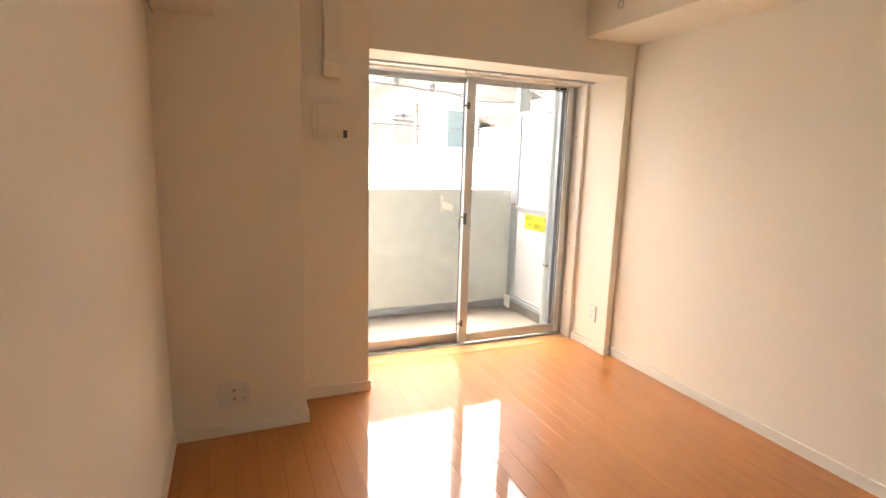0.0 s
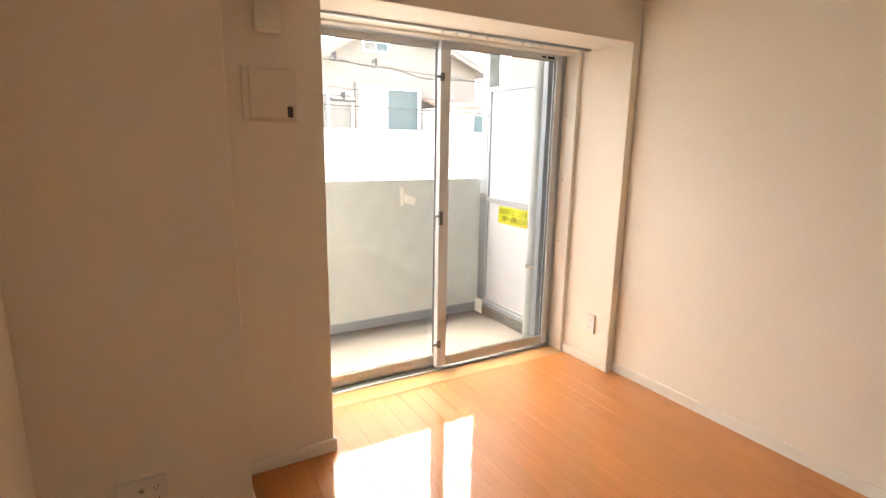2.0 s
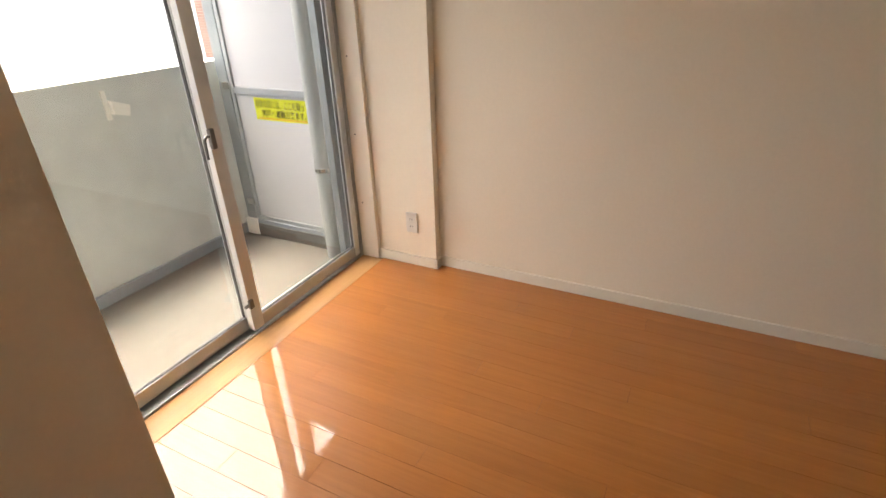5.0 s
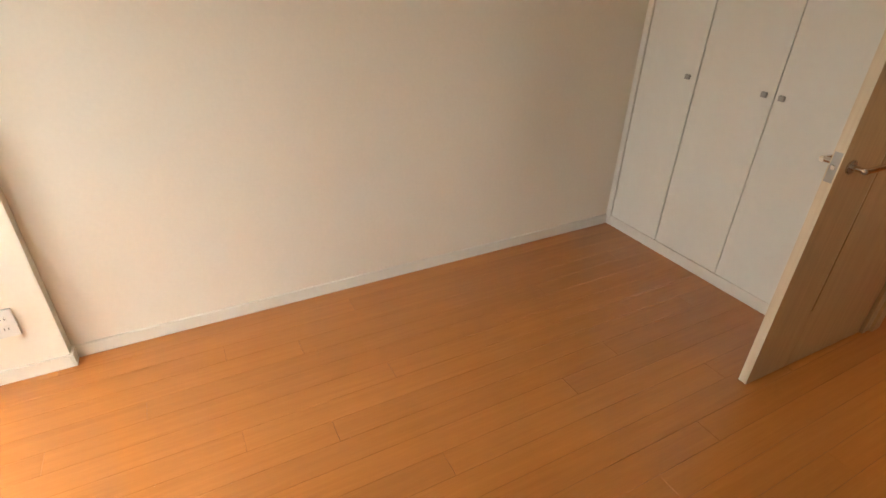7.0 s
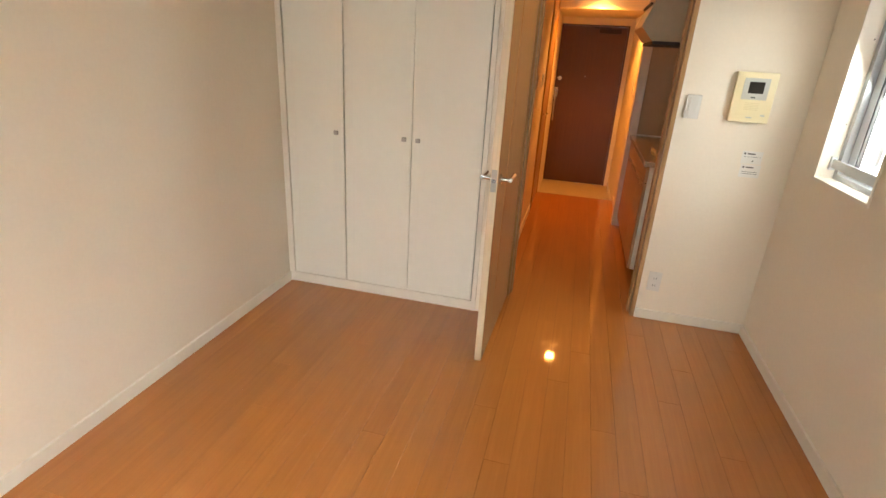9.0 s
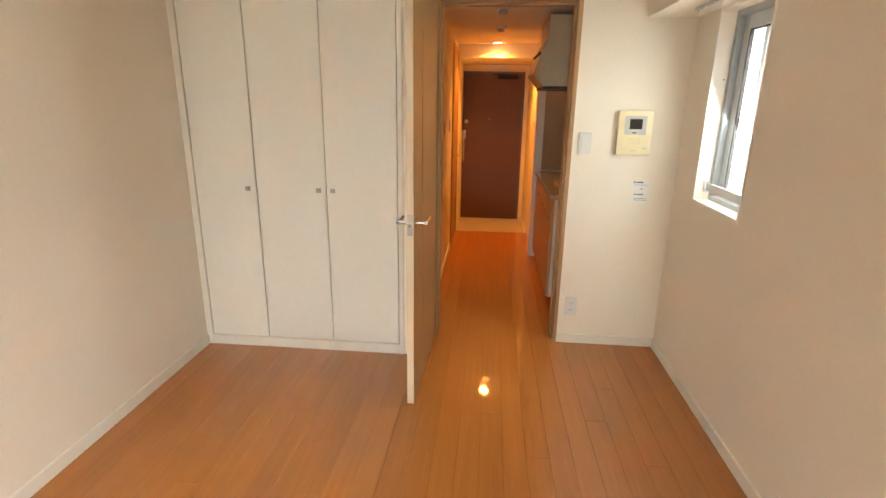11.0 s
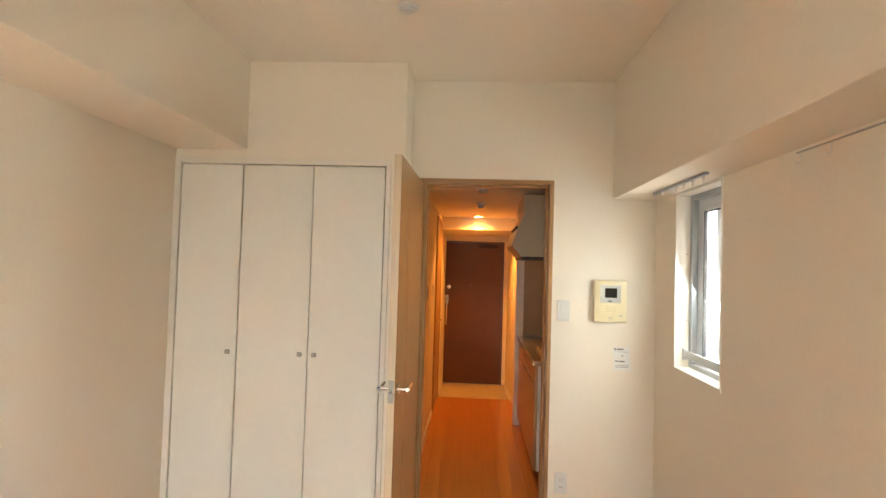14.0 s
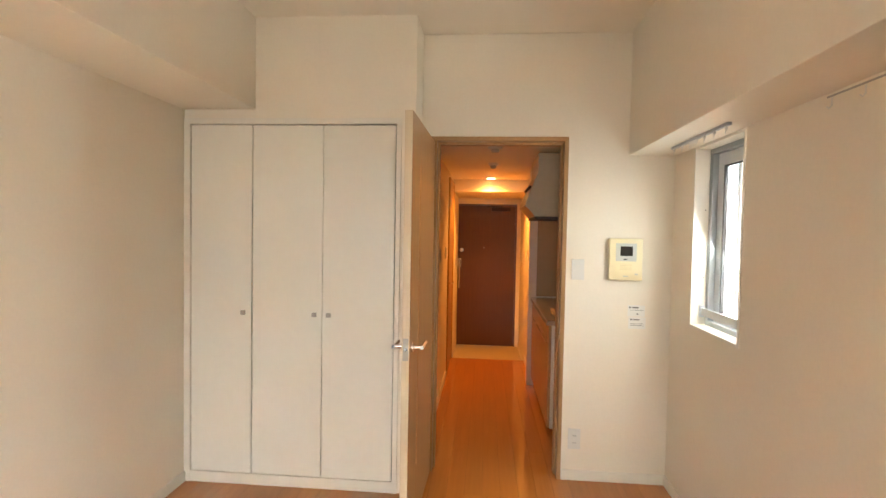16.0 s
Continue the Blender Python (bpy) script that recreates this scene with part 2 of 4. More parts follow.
def tube(points, r, n=10, bm=None):
    """A round bar along a line of points."""
    bm = bm or bmesh.new()
    points = [Vector(p) for p in points]
    rings = []
    for i, p in enumerate(points):
        d = (points[min(i + 1, len(points) - 1)] - points[max(i - 1, 0)]).normalized()
        q = d.to_track_quat("Z", "Y")
        rings.append([bm.verts.new(p + q @ Vector((r * math.cos(a), r * math.sin(a), 0))) for a in [2 * math.pi * k / n for k in range(n)]])
    for a, b in zip(rings, rings[1:]):
        for k in range(n):
            bm.faces.new((a[k], a[(k + 1) % n], b[(k + 1) % n], b[k]))
    bm.faces.new(rings[0]), bm.faces.new(rings[-1])
    bmesh.ops.recalc_face_normals(bm, faces=bm.faces[:])
    return bm


def mesh(name, bm, mat, smooth=False):
    me = bpy.data.meshes.new(name)
    bm.to_mesh(me)
    bm.free()
    me.materials.append(mat)
    for p in me.polygons:
        p.use_smooth = smooth
    if smooth:
        me.set_sharp_from_angle(angle=radians(35))
    return me


def solid(name, bm, mat, label="", category="", kind="", group="", smooth=False):
    return tagged(new(name, mesh(name, bm, mat, smooth)), label, category, group, kind)


def part(name, bm, mat, parent, label="", smooth=False):
    ob = new(name, mesh(name, bm, mat, smooth))
    ob.parent = parent
    ob.matrix_parent_inverse = parent.matrix_world.inverted()
    return tagged(ob, label)


def thing(name, x, y, z, label, category, group="", kind=""):
    ob = new(name)
    ob.empty_display_size = 0.05
    ob.matrix_world = pose(x, y, z)
    bpy.context.view_layer.update()
    return tagged(ob, label, category, group, kind)


def structure(name, bm, mat, label, category):
    return solid(name, bm, mat, label, category, "structure")


# ---- the plan ----
XR, XL = 0.015, -2.77            # east and west walls of the room
YC, YD = 0.0, -0.285             # closet front, door wall
YW, YF, YO = 2.94, 3.43, 3.55    # window wall, window frame, outer face
CEIL, HALL = 2.63, 2.07
XC, YCOL = -2.158, 2.684         # west column
XP = -1.77                       # pillar beside the window
HL, HR, HY = -1.31, -2.165, -4.29  # hall walls and entrance wall

wall_east = structure("wall_east", boxes((XR, XR + 0.12, -0.12, YO, -0.012, CEIL)), WALLPAPER, "plain cream wallpapered room wall", "wall")
structure("beam_east", boxes((-0.40, XR, YC, YW, 2.125, CEIL), bevel=0.003), WALLPAPER, "wallpapered beam along the wall under the ceiling", "beam")
wall_west = structure("wall_west", boxes((XL - 0.14, XL, -0.405, -0.003, -0.012, CEIL), (XL - 0.14, XL, 0.522, YO, -0.012, CEIL),
                                         (XL - 0.14, XL, -0.003, 0.522, -0.012, 0.99), (XL - 0.14, XL, -0.003, 0.522, 1.925, CEIL)),
                      WALLPAPER, "cream wallpapered wall with a small window", "wall")
structure("beam_west", boxes((XL, -2.51, YD, YCOL, 1.925, CEIL), bevel=0.003), WALLPAPER, "wallpapered beam above the small window", "beam")
structure("column_west", boxes((XL, XC, YCOL, YO, -0.012, CEIL), bevel=0.003), WALLPAPER, "wallpapered corner column beside the window wall", "column")
structure("pillar", boxes((XC, XP, YW, YO, -0.012, CEIL), bevel=0.003), WALLPAPER, "narrow wallpapered wall beside the balcony window", "wall")
structure("beam_window", boxes((XP, XR, YW, YF, 1.92, CEIL), (XP, XR, YF, YO, 1.95, CEIL), bevel=0.003), WALLPAPER, "wallpapered beam over the balcony window", "beam")
structure("column_east", boxes((-0.04, XR, YW, YO, -0.012, 1.92), bevel=0.003), WALLPAPER, "shallow wallpapered column beside the window", "column")
structure("wall_south", boxes((XL, HR, -0.405, YD, -0.012, CEIL), (HR, -1.345, -0.405, YD, 2.03, CEIL), (-1.345, -1.30, -0.405, YD, -0.012, CEIL)),
          WALLPAPER, "cream wallpapered wall with the hall doorway", "wall")
structure("wall_closet", boxes((-1.30, XR, -0.12, YC, 2.075, CEIL)), WALLPAPER, "wallpapered wall above the built-in closet", "wall")
structure("wall_closet_side", boxes((-1.30, -1.225, -0.405, YC, -0.012, 2.0749), (-1.30, -1.225, -0.405, -0.1201, 2.0749, CEIL)), WALLPAPER, "narrow wallpapered wall beside the closet", "wall")
structure("closet_back", boxes((-1.22, XR, -0.70, -0.60, -0.012, 2.2), (-1.22, XR, -0.60, -0.12, 2.08, 2.2)), WALLPAPER, "plain wall inside the closet", "wall")
structure("ceiling", boxes((XL - 0.14, XR + 0.12, -0.70, YO, CEIL, CEIL + 0.12)), CEILING_PAPER, "plain cream wallpapered ceiling", "ceiling")
structure("hall_ceiling", boxes((-2.89, HL, HY, -0.405, HALL, HALL + 0.1)), CEILING_PAPER, "low plain hall ceiling", "ceiling")
structure("wall_hall_east", boxes((HL, HL + 0.09, HY - 0.12, -0.405, -0.13, HALL + 0.1)), WALLPAPER, "wallpapered hall wall with bathroom door", "wall")
structure("wall_hall_west", boxes((-2.87, HR, -2.30, -2.18, -0.13, HALL), (HR - 0.12, HR, HY - 0.12, -2.30, -0.13, HALL + 0.1)), WALLPAPER,
          "wallpapered hall wall past the kitchen", "wall")
structure("wall_kitchen", boxes((-2.87, -2.75, -2.18, -0.405, -0.012, HALL)), KITCHEN_TILE, "smooth beige kitchen wall panel, tinted lamp-warm", "wall")
structure("kitchen_end_panel", boxes((-2.749, -2.185, -2.1795, -2.172, 0.86, HALL - 0.001)), KITCHEN_TILE, "smooth brown kitchen end panel, tinted lamp-warm", "wall panel")
structure("hall_post", boxes((-2.184, -2.112, -2.30, -2.165, -0.01, HALL - 0.001), bevel=0.002), TRIM, "narrow cream post between hall and kitchen", "post")
structure("wall_entrance", boxes((HR, -2.112, HY - 0.12, HY, -0.13, HALL), (-1.246, HL, HY - 0.12, HY, -0.13, HALL), (-2.112, -1.246, HY - 0.12, HY, 1.85, HALL)),
          WALLPAPER, "wallpapered entrance wall round the front door", "wall")
structure("entrance_bulkhead", boxes((HR, HL, HY, -3.12, 1.93, HALL), bevel=0.002), WALLPAPER, "low wallpapered bulkhead over the entrance", "beam")

# baseboards
BB, BT = 0.06, 0.012


def skirting(*rows):
    return structure("baseboard", boxes(*rows, bevel=0.002), TRIM, "cream painted baseboard along the wall", "baseboard")


skirting((XR - BT, XR, 0.004, YW - 0.0005, 0.0, BB))
skirting((XL, XL + BT, YD + 0.002, YCOL - 0.001, 0.0, BB))
skirting((XL + BT, XC + BT, YCOL - BT, YCOL, 0.0, BB), (XC, XC + BT, YCOL + 0.0005, YW - BT, 0.0, BB))
skirting((XC, XP + BT, YW - BT, YW, 0.0, BB), (XP, XP + BT, YW + 0.0005, 3.31, 0.0, BB))
skirting((-0.04 - BT, XR - BT, YW - BT, YW, 0.0, BB), (-0.04 - BT, -0.04, YW + 0.0005, 3.318, 0.0, BB))
skirting((XL + BT, HR - 0.002, YD, YD + BT, 0.0, BB))
skirting((HL - BT, HL, -2.33, -0.42, 0.0, BB))
skirting((HR, HR + BT, -3.09, -2.31, 0.0, BB), (HR, HR + BT, HY, -3.10, -0.11, -0.05))

# ---- closet ----
closet = thing("closet", -0.6, YC, 0, "white built-in closet with three tall flat closed doors", "closet")
part("frame", boxes((-0.022, XR - 0.001, -0.06, 0.008, 0.0, 2.075), (-1.225, -1.198, -0.06, 0.008, 0.0, 2.075), (-1.198, -0.022, -0.06, 0.008, 2.043, 2.075), bevel=0.0015), TRIM, closet)
part("plinth", boxes((-1.198, -0.022, -0.06, 0.004, 0.0, 0.062), bevel=0.001), TRIM, closet)
for a, b, knob in ((-0.3815, -0.0275, -0.34), (-0.7882, -0.3885, -0.75), (-1.1920, -0.7925, -0.831)):
    leaf = part("door", boxes((a, b, -0.022, 0.001, 0.065, 2.0375), bevel=0.0012), DOOR_WHITE, closet)
    km = bmesh.new()
    rod((knob, 0.001, 0.988), (knob, 0.012, 0.988), 0.007, 12, km)
    box(km, knob - 0.013, knob + 0.013, 0.012, 0.024, 0.976, 1.0, bevel=0.004)
    part("knob", km, DULL_STEEL, leaf, "small dull metal knob", True)
# Black sheet behind the doors stands in for the shade in their gaps.
part("gap_shade", boxes((-1.197, -0.023, -0.05, -0.026, 0.063, 2.042)), DARK, closet)

# ---- doorway and open hall door ----
frame_ob = thing("door_frame", -1.75, YD, 0, "pale maple door frame of the hall doorway", "door frame", kind="structure")
part("jamb", boxes((HR, HR + 0.024, -0.413, YD + 0.008, 0, 2.005), bevel=0.002), MAPLE, frame_ob)
part("jamb", boxes((-1.392, -1.345, -0.413, YD + 0.008, 0, 2.005), bevel=0.002), MAPLE, frame_ob)
part("head", boxes((HR, -1.345, -0.413, YD + 0.008, 2.005, 2.03), bevel=0.002), MAPLE_H, frame_ob)
part("stop", boxes((HR + 0.024, HR + 0.036, -0.40, -0.335, 0, 1.993), (-1.404, -1.392, -0.40, -0.335, 0, 1.993), (HR + 0.024, -1.392, -0.40, -0.335, 1.993, 2.005), bevel=0.001), MAPLE, frame_ob)
part("strike_plate", boxes((HR + 0.024, HR + 0.0255, -0.325, -0.30, 0.86, 1.02)), STEEL, frame_ob, "steel strike plate")

LX0, LX1, LY0, LY1 = -1.372, -1.337, -0.262, 0.532
hall_door = thing("door", -1.355, 0.13, 0, "open pale maple hall door with a narrow inlay groove", "door")
part("leaf", boxes((LX0, LX1, LY0, 0.270, 0.008, 1.995), (LX0, LX1, 0.286, LY1, 0.008, 1.995), (LX0, LX1, 0.270, 0.286, 1.79, 1.995),
                   (LX0, LX1, 0.270, 0.286, 0.008, 0.30), bevel=0.0012), MAPLE, hall_door)
part("edge_band", boxes((LX0 + 0.001, LX1 - 0.001, LY1, LY1 + 0.0012, 0.009, 1.994)), wood("pale_edge", (0.66, 0.54, 0.38), (0.74, 0.63, 0.46), 0.4, along="Z"), hall_door, "paler edge strip")
part("slit_pane", boxes((LX0 + 0.004, LX1 - 0.004, 0.270, 0.286, 0.30, 1.79)), SLIT_WOOD, hall_door, "narrow recessed inlay strip")
part("latch_plate", boxes((LX0 + 0.005, LX1 - 0.005, LY1 + 0.0012, LY1 + 0.003, 0.885, 0.985), bevel=0.0006), DULL_STEEL, hall_door, "steel latch plate")
part("latch_bolt", rod((-1.3545, LY1 + 0.003, 0.935), (-1.3545, LY1 + 0.007, 0.935), 0.009, 16, bevel=0.002), CHROME, hall_door)
for s, x in ((-1, LX0), (1, LX1)):
    rose = part("rose", rod((x, 0.475, 0.935), (x + s * 0.009, 0.475, 0.935), 0.024, 28, bevel=0.002), STEEL, hall_door, "round steel rose", True)
    lm = rod((x + s * 0.009, 0.475, 0.935), (x + s * 0.055, 0.475, 0.935), 0.009, 18)
    rod((x + s * 0.048, 0.485, 0.935), (x + s * 0.048, 0.365, 0.935), 0.0095, 18, lm, bevel=0.002)
    part("lever", lm, CHROME, hall_door, "chrome lever handle", True)
for z in (0.2, 1.0, 1.8):
    part("hinge", rod((LX1 + 0.004, LY0 - 0.004, z - 0.045), (LX1 + 0.004, LY0 - 0.004, z + 0.045), 0.006, 12), STEEL, hall_door, "steel hinge", True)

pivot = Vector((-1.355, -0.262, 0))
hall_door.matrix_world = Matrix.Translation(pivot + Vector((-0.010, 0, 0))) @ pose(0, 0, 0, 0, 0, -1.3) @ Matrix.Translation(-pivot) @ hall_door.matrix_world

# ---- balcony window ----
WX0, WX1, WZ = -1.755, -0.105, 1.935
win = thing("window_1", -0.93, YF, 0, "grey aluminium sliding balcony window with two glass sashes", "window", kind="structure")
part("window_frame", boxes((WX0, WX0 + 0.03, YF, YF + 0.11, 0.0, WZ), (WX1 + 0.014, -0.068, YF, YF + 0.11, 0.0, WZ),
                           (WX0 + 0.03, WX1 + 0.014, YF, YF + 0.11, WZ - 0.022, WZ), bevel=0.002), ALU, win)
part("outer_jamb", boxes((-0.150, WX1 + 0.0135, YF + 0.066, YF + 0.11, 0.011, WZ - 0.0225), bevel=0.002), POST, win, "dark grey outer jamb")
part("track", boxes((WX0 + 0.03, WX1 + 0.0135, YF + 0.002, YF + 0.11, -0.012, 0.010),
                    (WX0 + 0.03, -0.161, YF + 0.062, YF + 0.066, 0.008, 0.022), (WX0 + 0.03, -0.161, YF + 0.098, YF + 0.108, 0.008, 0.035), bevel=0.001), ALU, win, "worn aluminium sill track")


def sash(x0, x1, y, stile_left, stile_right):
    s = part("sash", boxes((x0, x0 + stile_left, y, y + 0.034, 0.024, WZ - 0.026), (x1 - stile_right, x1, y, y + 0.034, 0.024, WZ - 0.026),
                           (x0 + stile_left, x1 - stile_right, y + 0.002, y + 0.032, WZ - 0.060, WZ - 0.026), bevel=0.002), ALU_PALE, win, "pale aluminium sliding sash")
    i0, i1 = x0 + stile_left, x1 - stile_right
    # Same aluminium as the stiles; its backlit shade is put into the colour.
    part("bottom_rail", boxes((i0, i1, y + 0.002, y + 0.032, 0.024, 0.085), bevel=0.002), ALU, s, "bottom rail in darker grey for backlit shade")
    part("gasket", boxes((i0, i0 + 0.003, y + 0.008, y + 0.026, 0.085, WZ - 0.060), (i1 - 0.003, i1, y + 0.008, y + 0.026, 0.085, WZ - 0.060),
                         (i0 + 0.003, i1 - 0.003, y + 0.008, y + 0.026, 0.085, 0.088), (i0 + 0.003, i1 - 0.003, y + 0.008, y + 0.026, WZ - 0.063, WZ - 0.060)), RUBBER, s, "black rubber gasket")
    pane = part("pane", boxes((i0 + 0.003, i1 - 0.003, y + 0.0145, y + 0.0195, 0.088, WZ - 0.063)), GLASS, s, "clear glass pane")
    pane.visible_shadow = False
    return s


inner = sash(-0.962, WX1 + 0.012, YF + 0.004, 0.062, 0.044)
outer = sash(WX0 + 0.032, -0.895, YF + 0.047, 0.038, 0.062)
lock = boxes((-0.967, -0.945, YF - 0.016, YF + 0.003, 0.905, 0.985), bevel=0.004)
tube([(-0.965, YF - 0.006, 0.955), (-0.985, YF - 0.012, 0.96), (-0.998, YF - 0.014, 0.95), (-1.0, YF - 0.014, 0.90), (-1.0, YF - 0.014, 0.875)], 0.006, 10, lock)
part("crescent_lock", lock, LOCK_METAL, inner, "chrome crescent lock with lever", True)
for z in (0.175, 1.72):
    lk = boxes((-0.968, -0.944, YF - 0.011, YF + 0.003, z - 0.022, z + 0.022), bevel=0.003)
    rod((-0.968, YF - 0.004, z), (-0.99, YF - 0.004, z), 0.008, 12, lk)
    part("sash_lock", lk, LOCK_METAL, inner, "small chrome auxiliary lock", True)
part("top_catch", boxes((-0.26, -0.235, YF - 0.004, YF + 0.003, WZ - 0.052, WZ - 0.04), (-0.215, -0.165, YF - 0.004, YF + 0.003, WZ - 0.055, WZ - 0.04)), DARK, inner, "small dark catches")
reveal = thing("window_trim", -0.93, 3.37, 0, "cream painted trim boards lining the balcony window", "trim", kind="structure")
part("side_board", boxes((-0.068, -0.04, 3.318, YF + 0.10, 0, 1.92), bevel=0.002), TRIM, reveal)
part("side_board", boxes((XP, WX0, 3.318, YF + 0.10, 0, 1.92), bevel=0.002), TRIM, reveal)
part("head_board", boxes((WX0, -0.068, 3.36, YF, 1.908, 1.92), bevel=0.002), TRIM, reveal)
for z in (0.35, 0.75, 1.15, 1.55):
    part("screw", rod((-0.0685, 3.395, z), (-0.0675 - 0.002, 3.395, z), 0.004, 8), DARK, reveal, "small dark screw")
structure("floor_threshold", boxes((XP, -0.068, 3.294, YF + 0.001, -0.012, 0.002), bevel=0.001), PALE_STRIP, "pale wooden strip along the balcony window", "threshold")


def curtain_rail(x0, y0, x1, y1, z, runners, label):
    rail = thing("curtain_rail", (x0 + x1) / 2, (y0 + y1) / 2, z, label, "curtain rail")
    d = (Vector((x1, y1, 0)) - Vector((x0, y0, 0)))
    w = Vector((-d.y, d.x, 0)).normalized() * 0.009
    xs, ys = sorted((x0, x1)), sorted((y0, y1))
    part("track", boxes((xs[0] - abs(w.x), xs[1] + abs(w.x), ys[0] - abs(w.y), ys[1] + abs(w.y), z, z + 0.012), bevel=0.001), ALU, rail, "slim aluminium track")
    for f in runners:
        p = Vector((x0, y0, z)) + d * f
        rm = boxes((p.x - 0.005, p.x + 0.005, p.y - 0.005, p.y + 0.005, z - 0.012, z), bevel=0.001)
        tube([(p.x, p.y, z - 0.012), (p.x, p.y, z - 0.02), (p.x + 0.004, p.y + 0.004, z - 0.026), (p.x, p.y, z - 0.031)], 0.0018, 6, rm)
        part("runner", rm, PLASTIC, rail, "white plastic runner")
    return rail


curtain_rail(-1.74, 3.22, -0.08, 3.22, 1.908, (0.02, 0.4, 0.45, 0.5, 0.56, 0.7, 0.74, 0.78, 0.95), "aluminium curtain rail under the beam with white runners")
curtain_rail(-2.655, 0.0, -2.655, 0.62, 1.913, (0.03, 0.2, 0.36, 0.4, 0.44, 0.48, 0.62, 0.78, 0.95), "short curtain rail above the small window")

# ---- small window ----
sw = thing("window_2", XL - 0.1, 0.26, 0.99, "small white-lined window with a sliding aluminium sash", "window", kind="structure")
part("lining", boxes((XL - 0.11, XL + 0.004, -0.003, 0.012, 0.99, 1.925), (XL - 0.11, XL + 0.004, 0.507, 0.522, 0.99, 1.925),
                     (XL - 0.11, XL + 0.004, 0.012, 0.507, 0.99, 1.005), (XL - 0.11, XL + 0.001, 0.012, 0.507, 1.911, 1.924), bevel=0.0015), TRIM, sw, "white painted lining boards")
part("window_frame", boxes((XL - 0.14, XL - 0.07, 0.012, 0.045, 1.005, 1.911), (XL - 0.14, XL - 0.07, 0.474, 0.507, 1.005, 1.911),
                           (XL - 0.14, XL - 0.07, 0.045, 0.474, 1.005, 1.03), (XL - 0.14, XL - 0.07, 0.045, 0.474, 1.885, 1.911), bevel=0.002), ALU, sw)
part("sash", boxes((XL - 0.128, XL - 0.098, 0.047, 0.103, 1.032, 1.883), (XL - 0.128, XL - 0.098, 0.434, 0.472, 1.032, 1.883),
                   (XL - 0.128, XL - 0.098, 0.103, 0.434, 1.032, 1.075), (XL - 0.128, XL - 0.098, 0.103, 0.434, 1.822, 1.883), bevel=0.002), ALU_PALE, sw)
part("gasket", boxes((XL - 0.1185, XL - 0.1005, 0.103, 0.115, 1.075, 1.822), (XL - 0.118, XL - 0.108, 0.428, 0.434, 1.075, 1.822), (XL - 0.118, XL - 0.108, 0.115, 0.428, 1.814, 1.822)), RUBBER, sw)
pane2 = part("pane", boxes((XL - 0.116, XL - 0.111, 0.115, 0.428, 1.075, 1.814)), GLASS, sw, "clear glass pane")
pane2.visible_shadow = False
part("outer_stile", boxes((XL - 0.1395, XL - 0.1305, 0.19, 0.225, 1.031, 1.884), bevel=0.001), ALU_PALE, sw, "pale stile of the outer sash")
for z in (1.25, 1.6):
    part("screw", rod((XL - 0.055, 0.0115, z), (XL - 0.055, 0.0135, z), 0.003, 8), DARK, sw, "small dark screw")
part("guard_bar", boxes((XL - 0.055, XL - 0.045, 0.012, 0.507, 1.055, 1.095), (XL - 0.062, XL - 0.038, 0.012, 0.026, 1.045, 1.105), (XL - 0.062, XL - 0.038, 0.493, 0.507, 1.045, 1.105), bevel=0.002), ALU_PALE, sw, "pale metal guard bar")

# ---- fittings on the walls ----
def plate_outlet(x, y, z, facing, w, h, sockets, label, category="wall outlet"):
    """A wall plate seen from -y (facing 's'), from +y ('n') or from -x ('w')."""
    ob = thing("wall_outlet", x, y, z, label, category)
    turn = {"n": pose(0, 0, 0), "s": pose(0, 0, 0, 0, 0, 180), "w": pose(0, 0, 0, 0, 0, 90)}[facing]
    m = Matrix.Translation((x, y, z)) @ turn

    def put(name, bm, mat, label=""):
        bmesh.ops.transform(bm, matrix=m, verts=bm.verts[:])
        return part(name, bm, mat, ob, label)
    put("plate", boxes((-w / 2, w / 2, 0, 0.011, -h / 2, h / 2), bevel=0.003), PLASTIC)
    for kind, u, v in sockets:
        if kind == "power":
            put("insert", boxes((u - 0.011, u + 0.011, 0.011, 0.0125, v - 0.014, v + 0.014), bevel=0.0007), PLASTIC)
            for du in (-0.006, 0.006):
                put("slot", boxes((u + du - 0.0012, u + du + 0.0012, 0.0118, 0.0129, v - 0.002, v + 0.007)), DARK)
            put("slot", rod((u, 0.0118, v - 0.008), (u, 0.0129, v - 0.008), 0.0024, 10), DARK)
        elif kind == "pair":
            put("insert", boxes((u - 0.011, u + 0.011, 0.011, 0.0125, v - 0.012, v + 0.012), bevel=0.0007), PLASTIC)
            for du in (-0.0063, 0.0063):
                put("slot", boxes((u + du - 0.0013, u + du + 0.0013, 0.0120, 0.0130, v - 0.005, v + 0.005)), DARK)
        elif kind == "jack":
            put("jack", rod((u, 0.011, v), (u, 0.0145, v), 0.0095, 20, bevel=0.001), GREY_PLASTIC)
            put("pin", rod((u, 0.0145, v), (u, 0.0175, v), 0.0045, 12), STEEL)
        else:
            put("rocker", boxes((u - 0.019, u + 0.019, 0.011, 0.0145, v - 0.044, v + 0.044), bevel=0.0015), PLASTIC)
    return ob


